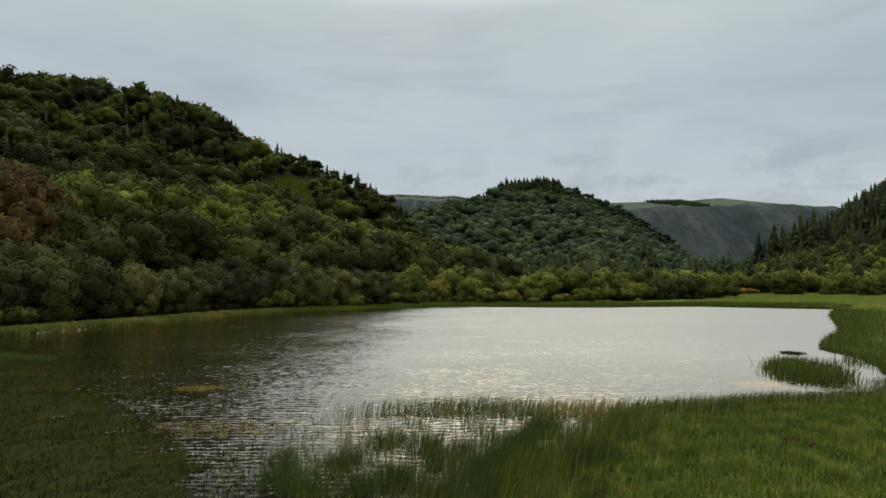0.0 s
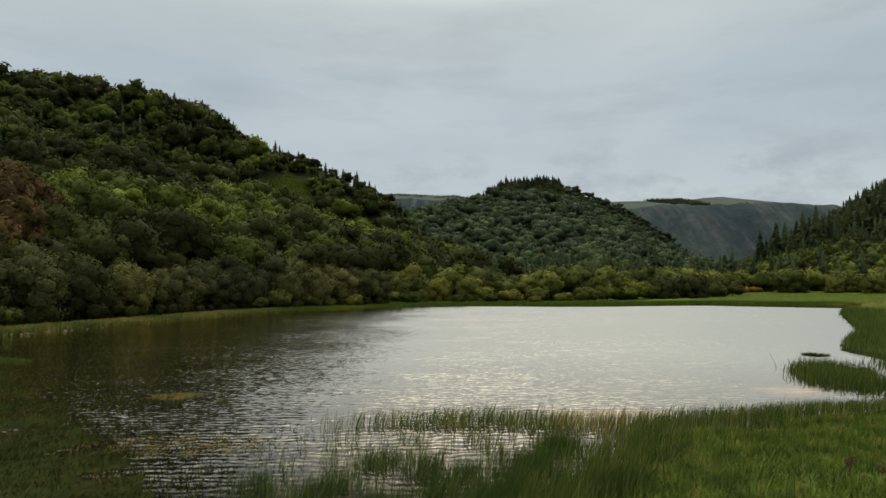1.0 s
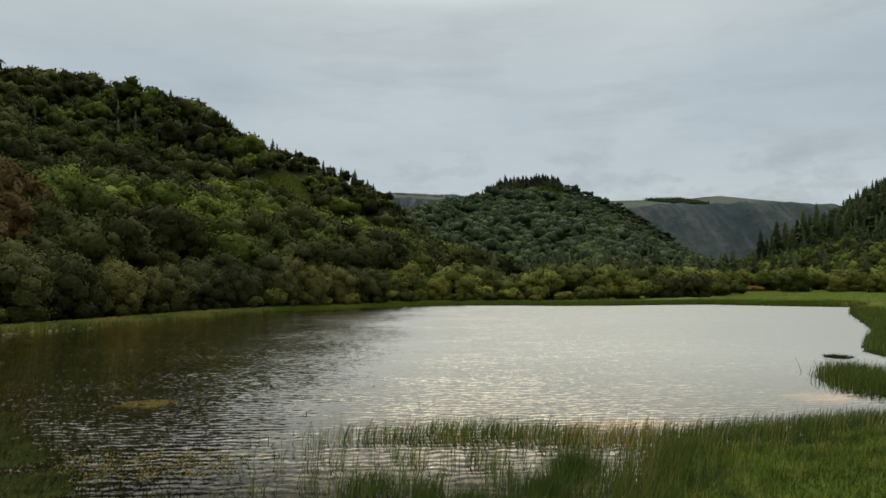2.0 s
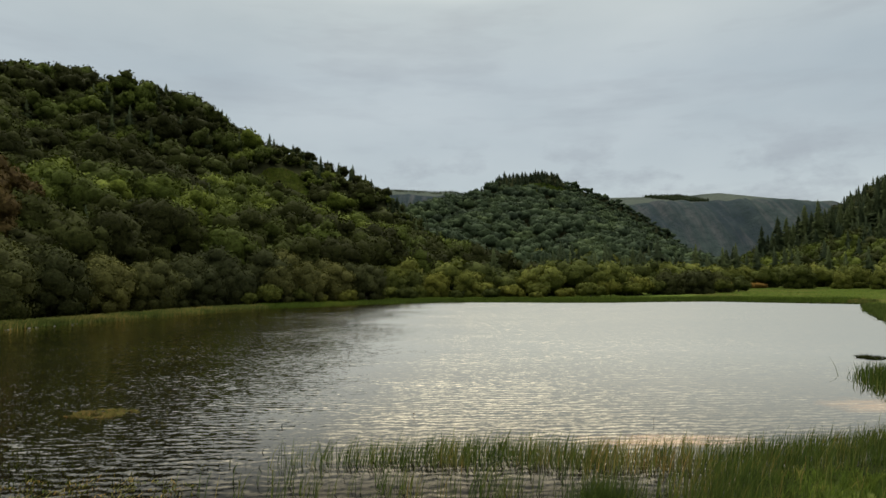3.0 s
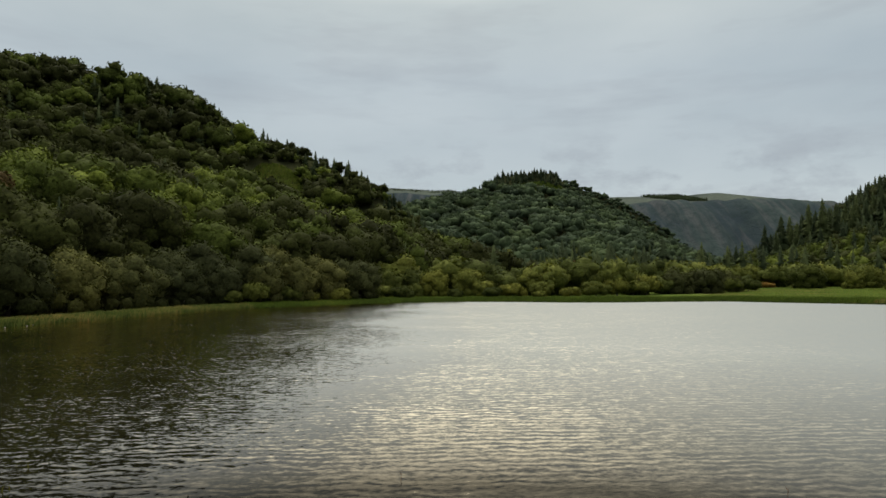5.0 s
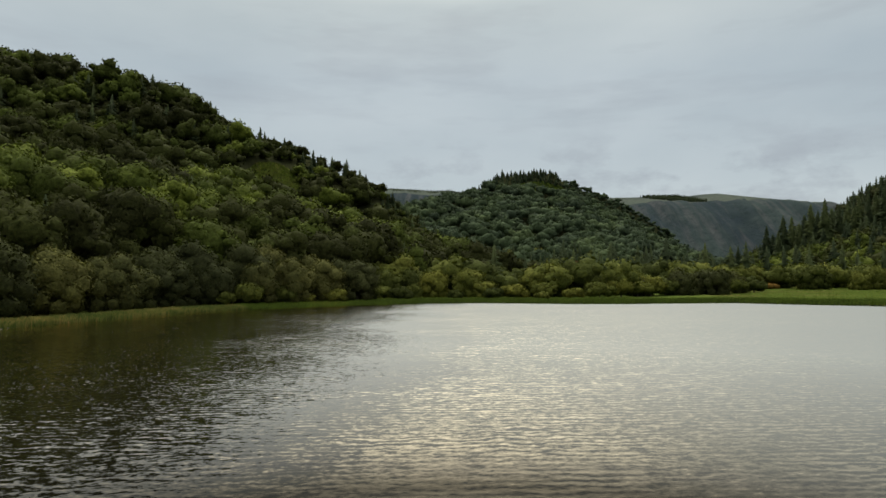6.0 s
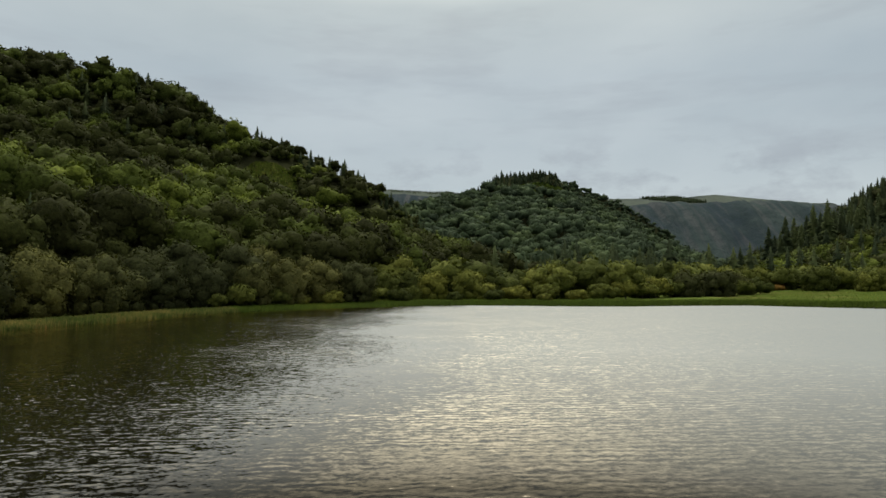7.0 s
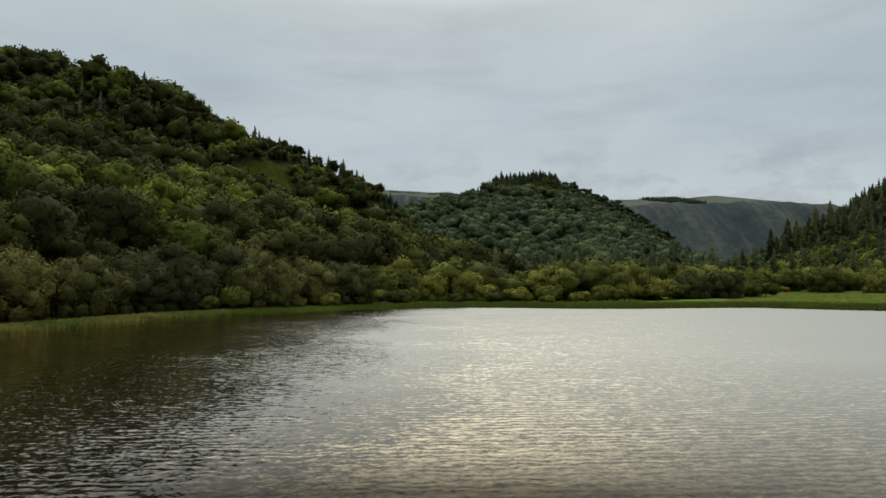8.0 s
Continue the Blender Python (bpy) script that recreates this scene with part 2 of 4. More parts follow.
    sand = n.spread(n.math("ADD", n.math("MAXIMUM", shoal(6.9, 28.2, 2.9, 0.9), shoal(16.2, 33.0, 2.0, 1.7)), ragged), 0.05, 1.7)
    deep = n.add("ShaderNodeBsdfDiffuse")
    n.link(n.mix(sand, (0.004, 0.0035, 0.003), (0.50, 0.33, 0.21)), deep.inputs["Color"])
    shine = n.add("ShaderNodeBsdfGlossy")
    # cream warmth of the reflected light put into the gloss colour
    shine.inputs["Color"].default_value = (1.0, 0.905, 0.76, 1.0)
    shine.inputs["Roughness"].default_value = 0.05
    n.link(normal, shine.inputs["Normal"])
    weight = n.add("ShaderNodeLayerWeight")
    weight.inputs["Blend"].default_value = 0.5
    gloss = n.math("MULTIPLY", n.spread(weight.outputs["Facing"], 0.70, 0.9, 0.065, 0.98), n.spread(sand, 0.0, 1.0, 1.0, 0.66))
    mixer = n.add("ShaderNodeMixShader")
    n.link(gloss, mixer.inputs[0])
    n.link(deep.outputs[0], mixer.inputs[1])
    n.link(shine.outputs[0], mixer.inputs[2])
    finish(n, mixer.outputs[0])
    return m


def stone_material():
    m, n = material("shore_stone")
    at = n.add("ShaderNodeTexCoord").outputs["Object"]
    own = n.add("ShaderNodeObjectInfo").outputs["Random"]
    grain = n.noise(at, 6.0, 5.0, 0.7)
    colour = n.mix(own, n.ramp(grain, [(0.3, (0.16, 0.15, 0.13)), (0.7, (0.27, 0.25, 0.22))]), n.ramp(grain, [(0.3, (0.16, 0.155, 0.14)), (0.7, (0.30, 0.29, 0.27))]))
    finish(n, principled(n, colour, 0.85, bumped(n, grain, 0.6, 0.05)).outputs[0])
    return m


GROUND, MOOR, WATER, STONE = ground_material(), moor_material(), water_material(), stone_material()

# ---------------------------------------------------------------- mesh helpers


def quick(name, v, f, mat, tint=None, normals=None):
    """A mesh from arrays of places and equal-sided faces."""
    me = bpy.data.meshes.new(name)
    v, f = np.asarray(v, dtype=np.float32), np.asarray(f, dtype=np.int32)
    me.vertices.add(len(v))
    me.vertices.foreach_set("co", v.ravel())
    me.loops.add(f.size)
    me.loops.foreach_set("vertex_index", f.ravel())
    me.polygons.add(len(f))
    me.polygons.foreach_set("loop_start", np.arange(0, f.size, f.shape[1], dtype=np.int32))
    me.update(calc_edges=True)
    if tint is not None:
        me.attributes.new("tint", "FLOAT", "POINT").data.foreach_set("value", np.asarray(tint, dtype=np.float32))
    if normals is not None:
        me.normals_split_custom_set_from_vertices(np.asarray(normals, dtype=np.float32))
    me.materials.append(mat)
    return me


def part(name, me, parent, label=""):
    ob = new(name, me)
    ob.parent = parent
    return tagged(ob, label) if label else ob


def unit(v):
    return v / np.maximum(np.linalg.norm(v, axis=-1, keepdims=True), 1e-6)


def tube(points, radii, sides=7):
    """A tapering round limb along points, as triangles."""
    points = np.asarray(points, float)
    v, f = [], []
    for i, (p, r) in enumerate(zip(points, radii)):
        d = unit(points[min(i + 1, len(points) - 1)] - points[max(i - 1, 0)])
        a = unit(np.cross(d, (0.31, 0.95, 0.05)))
        b = np.cross(d, a)
        for k in range(sides):
            q = 2 * math.pi * k / sides
            v.append(p + r * (math.cos(q) * a + math.sin(q) * b))
    for i in range(len(points) - 1):
        for k in range(sides):
            a, b = i * sides + k, i * sides + (k + 1) % sides
            f += [(a, b, b + sides), (a, b + sides, a + sides)]
    return np.array(v), np.array(f)


def joined(pieces):
    """Several (places, faces) as one."""
    v, f, at = [], [], 0
    for pv, pf in pieces:
        v.append(pv)
        f.append(np.asarray(pf) + at)
        at += len(pv)
    return np.concatenate(v), np.concatenate(f)


def ball(level):
    bm = bmesh.new()
    bmesh.ops.create_icosphere(bm, subdivisions=level, radius=1.0)
    v, f = np.array([p.co[:] for p in bm.verts]), np.array([[q.index for q in p.verts] for p in bm.faces])
    bm.free()
    return v, f


BALL_COARSE, BALL_FINE = ball(1), ball(2)


def leaf_cards(rng, places, normals, size):
    """A small pointed leaf spray at each place: two triangles, slightly folded."""
    k = len(places)
    a = unit(np.cross(normals, rng.normal(size=(k, 3))))
    b = np.cross(normals, a)
    s = (size * rng.uniform(0.6, 1.35, k))[:, None]
    fold = normals * s * rng.uniform(-0.15, 0.25, k)[:, None]
    v = np.stack([places - a * s * 0.62, places - b * s * 0.4 + fold, places + a * s * 0.62, places + b * s * 0.4 + fold], 1).reshape(-1, 3)
    i = np.arange(k)[:, None] * 4
    return v, np.concatenate([i + [[0, 1, 2]], i + [[0, 2, 3]]])


def broad_crown(rng, height, radius, lobes, leaves, leaf, low=0.3, fine=True, least=0.20):
    """A domed crown: boughs bulge from a core and carry leaf sprays."""
    i = np.arange(lobes) + 0.5
    up = np.clip(1.0 - (1.88 if low < 0.25 else 1.5) * i / lobes + rng.uniform(-0.12, 0.12, lobes), -0.92, 0.98)
    q = i * 2.39996 + rng.uniform(-0.5, 0.5, lobes)
    ring = np.sqrt(1 - np.where(up < 0, 0.6 * up, up) ** 2)
    d0 = np.stack([ring * np.cos(q), ring * np.sin(q), up], 1)
    top, foot = height, 0.4 * low * height
    mid, half = (top + foot) / 2, (top - foot) / 2
    r = radius * rng.uniform(0.8 * least + 0.05, 0.45, lobes)
    c = d0 * (radius * 0.74, radius * 0.74, max(half - 0.30 * radius, 0.4 * half)) * rng.uniform(0.74, 1.12, (lobes, 1)) + (0, 0, mid)
    if low < 0.1:                                     # boughs that sweep the ground
        k = np.arange(7) * 0.9 + rng.uniform(-0.3, 0.3, 7)
        c = np.concatenate([c, np.stack([np.cos(k) * 0.68 * radius, np.sin(k) * 0.68 * radius, 0.13 * height * rng.uniform(0.7, 1.3, 7)], 1)])
        r = np.concatenate([r, radius * rng.uniform(0.26, 0.36, 7)])
        lobes += 7
    which = rng.choice(lobes, int(leaves * 2.0), p=r ** 2 / np.sum(r ** 2))
    d = unit(rng.normal(size=(len(which), 3)) + (0, 0, 0.25))
    p = c[which] + d * (r[which] * rng.uniform(0.84, 1.16, len(which)))[:, None] * (1, 1, 0.88)
    gap = np.linalg.norm(p[:, None] - c[None], axis=2) / r[None]
    gap[np.arange(len(which)), which] = 9
    keep = np.where(gap.min(1) > 0.8)[0][:leaves]
    nrm = unit(d[keep] + rng.normal(size=(len(keep), 3)) * 0.55 + (0, 0, 0.15))
    pieces = [leaf_cards(rng, p[keep], nrm, leaf)]
    whole = unit(p[keep] - (0, 0, mid - 0.2 * half))
    soft = [np.repeat(unit(d[keep] * 0.7 + whole * 0.45 + nrm * 0.22), 4, 0)]
    bv, bf = BALL_FINE if fine else BALL_COARSE
    for ci, ri in zip(c, r):
        pieces.append((ci + bv * ri * rng.uniform(0.70, 0.94, (len(bv), 1)) * (1, 1, 0.88), bf))
        soft.append(unit(bv * 0.7 + unit(ci - (0, 0, mid - 0.2 * half)) * 0.45))
    cv, cf = BALL_COARSE
    pieces.append((cv * (0.74 * radius, 0.74 * radius, 0.72 * half) + (0, 0, mid), cf))
    soft.append(cv)
    return (*joined(pieces), np.concatenate(soft)), c


def conifer_crown(rng, height, radius, tiers, per, fine=True):
    """Whorls of drooping boughs, narrowing to a leader."""
    n = tiers * per
    level = np.repeat(np.linspace(0.08, 0.985, tiers), per) + rng.uniform(-0.02, 0.02, n)
    q = rng.uniform(0, 2 * math.pi, n)
    reach = radius * np.clip(1.0 - level, 0, 1) ** 0.75 * rng.uniform(0.6, 1.25, n) + 0.012 * height
    d = np.stack([np.cos(q), np.sin(q), np.zeros(n)], 1)
    side = np.stack([-np.sin(q), np.cos(q), np.zeros(n)], 1)
    root = np.stack([np.zeros(n), np.zeros(n), level * height], 1)
    drop = reach * rng.uniform(0.15, 0.5, n)
    mid = root + d * (reach * 0.55)[:, None] - np.stack([0 * q, 0 * q, drop * 0.35], 1)
    tip = root + d * reach[:, None] - np.stack([0 * q, 0 * q, drop], 1)
    w = (reach * rng.uniform(0.22, 0.42, n))[:, None]
    sag = np.stack([0 * q, 0 * q, reach * 0.14], 1)
    v = np.stack([root + (0, 0, 0.01 * height), mid + side * w - sag, tip, mid - side * w - sag, mid + (0, 0, 0.01 * height)], 1).reshape(-1, 3)
    i = np.arange(n)[:, None] * 5
    f = np.concatenate([i + [[0, 4, 1]], i + [[1, 4, 2]], i + [[4, 3, 2]], i + [[0, 3, 4]]])
    top = tube([(0, 0, 0.05 * height), (0, 0, 0.6 * height), (0, 0, 1.02 * height)], [radius * 0.45, radius * 0.2, 0.01], 6)
    v, f = joined([(v, f), top])
    return v, f, unit(np.stack([v[:, 0], v[:, 1], 0.5 * np.hypot(v[:, 0], v[:, 1]) + 0.05 * radius], 1))


# ---------------------------------------------------------------- the lie of the land
SHORE = np.array([(-62, 58), (-36, 53), (-27, 44), (-20, 35), (-14, 28.5), (-10, 24), (-6.5, 19), (-5, 14), (-4, 4), (0.5, 4), (1.6, 13), (3.0, 17), (5.4, 21),
                  (7.5, 24.6), (11, 25.8), (15, 27.6), (20, 29.0), (23.2, 32.5), (25.5, 38), (27.6, 43), (29.2, 50.5), (34.4, 58), (41, 67), (49.6, 82), (58.5, 98), (74, 123),
                  (66, 133), (57, 144), (45, 144), (35, 142.5), (26, 144), (16, 149), (6, 152), (-6, 149), (-17, 143), (-27, 132), (-35.5, 119), (-38.5, 102.5),
                  (-41, 90.5), (-44.2, 81.5), (-46.6, 70), (-56, 62)], float)


def near_line(x, y, line):
    """Distance to a line of corners, the side of it and the height carried by its third column."""
    line = np.asarray(line, float)
    best, side, carried, weight = np.full(x.shape, 1e9), np.zeros(x.shape), np.zeros(x.shape), np.zeros(x.shape)
    for a, b in zip(line[:-1], line[1:]):
        d = b[:2] - a[:2]
        t = np.clip(((x - a[0]) * d[0] + (y - a[1]) * d[1]) / (d @ d), 0, 1)
        dx, dy = x - a[0] - t * d[0], y - a[1] - t * d[1]
        r = np.hypot(dx, dy)
        closer = r < best - 1e-9
        s = np.sign(d[1] * (x - a[0]) - d[0] * (y - a[1]))
        best, side = np.where(closer, r, best), np.where(closer, s, side)
        if line.shape[1] > 2:
            w = 1.0 / (r + 0.5) ** 4
            carried, weight = carried + w * (a[2] + t * (b[2] - a[2])), weight + w
    return best, side, carried / np.maximum(weight, 1e-30)


def in_lake(x, y):
    inside = np.zeros(x.shape, bool)
    for (ax, ay), (bx, by) in zip(SHORE, np.roll(SHORE, -1, 0)):
        if ay != by:
            inside ^= ((ay > y) != (by > y)) & (x < (bx - ax) * (y - ay) / (by - ay) + ax)
    return inside


def waves(x, y, seed, size, octaves=4):
    """Smooth uneven ground: a sum of turned sines."""
    rng = np.random.default_rng(seed)
    out = np.zeros(x.shape)
    for o in range(octaves):
        for _ in range(4):
            q, p, k = rng.uniform(0, 6.283), rng.uniform(0, 6.283), 2 * math.pi / (size * rng.uniform(0.7, 1.4)) * 1.9 ** o
            out += np.sin(k * (x * math.cos(q) + y * math.sin(q)) + p) * 0.55 ** o / 4
    return out


def beyond(x, y, line):
    """How far north of a line that runs from west to east, metres."""
    line = np.asarray(line, float)
    return y - np.interp(x, line[:, 0], line[:, 1])


def east_of(x, y, line):
    """How far east of a line that runs from north to south, metres."""
    line = np.asarray(line, float)[::-1]
    return x - np.interp(y, line[:, 1], line[:, 0])


def climb(x, y, foot, crest, side):
    """Distances from the foot (negative in front of it) and from the crest (negative beyond it), and the crest's height."""
    d0, _, _ = near_line(x, y, foot)
    d1, _, top = near_line(x, y, crest)
    return np.where(side(x, y, foot) > 0, d0, -d0), np.where(beyond(x, y, crest) < 0, d1, -d1), top


def ridge(x, y, foot, crest, side, power=0.9, back=300.0):
    """A hillside that climbs from its foot line to its crest line."""
    d0, d1, top = climb(x, y, foot, crest, side)
    u = np.where(d0 < 0, 0.0, np.where(d1 < 0, 1.0, d0 / (d0 + np.abs(d1) + 1e-6)))
    fall = np.where((d1 < 0) & (d0 >= 0), np.clip(1 + d1 / back, 0, 1), 1.0)
    return top * u ** power * fall


LEFT_FOOT = [(-260, -160), (-110, 30), (-68, 70), (-60, 95), (-54, 115), (-47, 130), (-36, 146), (-22, 162), (2, 205), (24, 250), (48, 275), (50, 900), (900, 910)]
LEFT_CREST = [(-600, 100, 110), (-420, 250, 106), (-206, 312, 98), (-186, 322, 103), (-161, 328, 101), (-135, 332, 97), (-123, 333, 93), (-109, 340, 83), (-94, 338, 74), (-73, 336, 68), (-55, 330, 58), (-37, 322, 51), (-26, 312, 43), (-17, 306, 31), (-11, 300, 22), (-2, 296, 19), (6, 292, 15), (13, 285, 11), (45, 282, 1)]
KNOLL_FOOT = [(-260, 560), (-120, 440), (0, 420), (150, 430), (235, 500), (285, 690), (290, 800)]
KNOLL_CREST = [(-400, 800, 60), (-13, 800, 93), (29, 800, 102), (50, 800, 111), (71, 795, 121), (79, 790, 126), (94, 788, 129), (118, 786, 130), (135, 786, 129), (146, 788, 124), (160, 790, 118), (193, 800, 104), (212, 805, 99), (234, 812, 92), (267, 825, 76), (291, 835, 59), (316, 845, 41), (336, 850, 21), (340, 880, 1)]
RIGHT_FOOT = [(360, 900), (285, 640), (212, 490), (186, 390), (192, 310), (250, 235), (420, 100), (700, -50)]
RIGHT_CREST = [(400, 900, 12), (430, 740, 60), (472, 620, 116), (620, 440, 200), (950, 150, 270)]


def land(x, y):
    """Height of the ground."""
    x, y = np.asarray(x, float), np.asarray(y, float)
    d, _, _ = near_line(x, y, np.vstack([SHORE, SHORE[:1]]))
    out = np.where(in_lake(x, y), -d, d) + 0.35 * waves(x, y, 7, 4.5)       # metres inland of an uneven waterline
    dry = np.maximum(out, 0.0)
    bank = 0.30 * (1 - np.exp(-dry / 1.6)) + np.minimum(dry, 300) * 0.006 + 0.05 * waves(x, y, 3, 5.0) * np.clip(dry, 0, 1)
    marsh = np.clip((8.0 - x) / 14.0, 0, 1) * np.clip((60.0 - y) / 10.0, 0, 1)
    bank = bank * (1 - marsh) + marsh * ((0.015 + 0.08 * waves(x, y, 5, 3.4)) * np.clip(dry, 0, 1) + 0.09 * np.clip(dry / 7.0, 0, 1))
    lake = out < 0
    h = np.where(lake, np.maximum(out * 0.14, -1.9), bank)
    hills = np.maximum(np.maximum(ridge(x, y, LEFT_FOOT, LEFT_CREST, beyond, 0.66, 90), ridge(x, y, KNOLL_FOOT, KNOLL_CREST, beyond, 0.95, 500)), ridge(x, y, RIGHT_FOOT, RIGHT_CREST, east_of, 1.0, 500))
    hills = hills * (1 + 0.05 * waves(x, y, 9, 90.0))
    return h + np.where(lake, 0, hills)


def graded(knots):
    out = [knots[0][0]]
    for (a, step), (b, _) in zip(knots[:-1], knots[1:]):
        k = max(1, round((b - a) / step))
        out += [a + (b - a) * (i + 1) / k for i in range(k)]
    return np.array(out)


def sheet(name, xs, ys, height, mat):
    gx, gy = np.meshgrid(xs, ys)
    v = np.stack([gx, gy, height(gx, gy)], -1).reshape(-1, 3)
    k = len(xs)
    i = (np.arange(len(ys) - 1)[:, None] * k + np.arange(k - 1)[None]).reshape(-1, 1)
    me = quick(name, v, i + [[0, 1, k + 1, k]], mat)
    me.polygons.foreach_set("use_smooth", np.ones(len(me.polygons), bool))
    return new(name, me)


xs = graded([(-3800, 400), (-1000, 60), (-400, 8), (-80, 3), (-30, 0.9), (40, 3), (110, 8), (420, 30), (1200, 300), (3800, 300)])
ys = graded([(-1500, 250), (-200, 20), (-20, 2), (8, 0.9), (60, 3), (170, 6), (420, 8), (900, 60), (1300, 200), (4200, 300)])
ground = tagged(sheet("ground", xs, ys, land, GROUND), "damp green valley floor and wooded slopes round the lake", "ground", kind="structure")

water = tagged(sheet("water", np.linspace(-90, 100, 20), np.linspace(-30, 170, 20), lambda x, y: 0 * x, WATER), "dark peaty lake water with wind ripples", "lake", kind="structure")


FAR_EAST = [(120, 1800, 176), (350, 1800, 225), (477, 1800, 241), (572, 1800, 242), (604, 1800, 243), (659, 1800, 244), (683, 1800, 243), (731, 1800, 249), (778, 1800, 252), (826, 1800, 246), (873, 1800, 237), (952, 1800, 230), (1031, 1800, 214), (1300, 1800, 171), (2400, 1800, 126)]
FAR_WEST = [(-1700, 1500, 156), (-600, 1500, 212), (-235, 1500, 222), (-103, 1500, 226), (-50, 1500, 222), (-11, 1500, 219), (22, 1500, 221), (48, 1500, 216), (81, 1500, 206), (160, 1500, 189), (420, 1500, 96)]


def moor_height(x, y, crest, front):
    """A long moor back with gullies down its steep face."""
    c = np.array(crest, float)
    top = np.interp(x, c[:, 0], c[:, 2])
    u = np.clip((y - (c[0, 1] - front)) / front, 0, 1)
    back = np.clip((y - c[0, 1]) / 900, 0, 1)
    rise_ = np.clip(u / 0.5, 0, 1)
    gully = (waves(x, y * 0.22, 21, 120.0) * 20 + waves(x, y * 0.1, 22, 38.0, 2) * 8) * np.sin(math.pi * rise_)
    return top * np.where(u < 0.5, 0.80 * (1 - (1 - rise_) ** 1.7), 0.80 + 0.40 * (u - 0.5)) * (1 - 0.5 * back) + gully - 6


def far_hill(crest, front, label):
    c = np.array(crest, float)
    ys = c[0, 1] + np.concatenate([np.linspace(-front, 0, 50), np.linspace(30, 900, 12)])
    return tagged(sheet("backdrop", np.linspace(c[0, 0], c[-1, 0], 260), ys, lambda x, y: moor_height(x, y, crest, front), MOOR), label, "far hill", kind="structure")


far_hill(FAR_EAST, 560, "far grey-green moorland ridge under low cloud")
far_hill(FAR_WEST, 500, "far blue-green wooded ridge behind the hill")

# ---------------------------------------------------------------- scattering


def scatter(rng, x0, x1, y0, y1, step, jitter=0.45):
    gx, gy = np.meshgrid(np.arange(x0, x1, step), np.arange(y0, y1, step))
    x = gx.ravel() + rng.uniform(-jitter, jitter, gx.size) * step
    y = gy.ravel() + rng.uniform(-jitter, jitter, gx.size) * step
    return x, y


def shore_gap(x, y):
    return near_line(x, y, np.vstack([SHORE, SHORE[:1]]))[0]


def wood(name, label, category, x, y, templates, size, tint, mat, rng, floor=land):
    """Many trees that nobody could count, as one mesh."""
    z = floor(x, y) - 0.3
    pick = rng.integers(0, len(templates), len(x))
    vs, fs, ts, ns, at = [], [], [], [], 0
    for k, (tv, tf, tn) in enumerate(templates):
        i = np.where(pick == k)[0]
        if not len(i):
            continue
        q = rng.uniform(0, 2 * math.pi, len(i))
        c, s_ = np.cos(q)[:, None], np.sin(q)[:, None]
        w = (size[i] * rng.uniform(0.85, 1.2, len(i)))[:, None]
        v = np.stack([(tv[None, :, 0] * c - tv[None, :, 1] * s_) * w + x[i][:, None],
                      (tv[None, :, 0] * s_ + tv[None, :, 1] * c) * w + y[i][:, None],
                      tv[None, :, 2] * size[i][:, None] + z[i][:, None]], -1)
        vs.append(v.reshape(-1, 3))
        ns.append(np.stack([tn[None, :, 0] * c - tn[None, :, 1] * s_, tn[None, :, 0] * s_ + tn[None, :, 1] * c, np.broadcast_to(tn[None, :, 2], (len(i), len(tn)))], -1).reshape(-1, 3))
        fs.append((tf[None] + (np.arange(len(i)) * len(tv))[:, None, None] + at).reshape(-1, 3))
        ts.append(np.repeat(2.0 + tint[i], len(tv)))
        at += len(i) * len(tv)
    ob = new(name, quick(name, np.concatenate(vs), np.concatenate(fs), mat, np.concatenate(ts), np.concatenate(ns)))
    return tagged(ob, label, category, kind="stuff")


RNG = np.random.default_rng(11)
HILL_TREES = [broad_crown(RNG, 1.0, RNG.uniform(0.48, 0.62), 13, 500, 0.056, 0.2, False, 0.20)[0] for _ in range(7)]
NEAR_TREES = [broad_crown(RNG, 1.0, RNG.uniform(0.46, 0.60), 18, 1100, 0.042, 0.2, False, 0.18)[0] for _ in range(6)]
CREST_TREES = [broad_crown(RNG, 1.0, RNG.uniform(0.48, 0.60), 8, 230, 0.08, 0.2, False, 0.24)[0] for _ in range(6)]
MID_TREES = [broad_crown(RNG, 1.0, 0.54, 8, 210, 0.088, 0.2, False, 0.22)[0] for _ in range(6)]
FAR_TREES = [broad_crown(RNG, 1.0, 0.62, 5, 80, 0.115, 0.15, False, 0.30)[0] for _ in range(5)]
HILL_FIRS = [conifer_crown(RNG, 1.0, 0.30, 15, 8) for _ in range(4)]
FAR_FIRS = [conifer_crown(RNG, 1.0, 0.46, 8, 7) for _ in range(3)]

# ---------------------------------------------------------------- woods on the slopes
x, y = scatter(RNG, -400, 60, 50, 370, 7.1)
d0, d1, _ = climb(x, y, LEFT_FOOT, LEFT_CREST, beyond)
GLADE = (-69.0, 300.0)
glade = np.hypot((x - GLADE[0]) / 12, (y - GLADE[1] + 10) / 20) < 1
keep = (d0 > 0) & (d1 > -16) & (x > -0.85 * y - 12) & ~glade
x, y, d0, d1 = x[keep], y[keep], d0[keep], np.maximum(d1[keep], 0)
height_up = d0 / (d0 + d1)
patchy, broad_patch, z = waves(x, y, 31, 34.0), waves(x, y, 34, 90.0), land(x, y)
fir = RNG.uniform(0, 1, len(x)) < np.where((height_up > 0.86) & (x > -92) & (x < -50), 0.8, np.where(height_up > 0.91, 0.7, np.where((height_up > 0.6) & (broad_patch > 0.0), 0.22, 0.03)))
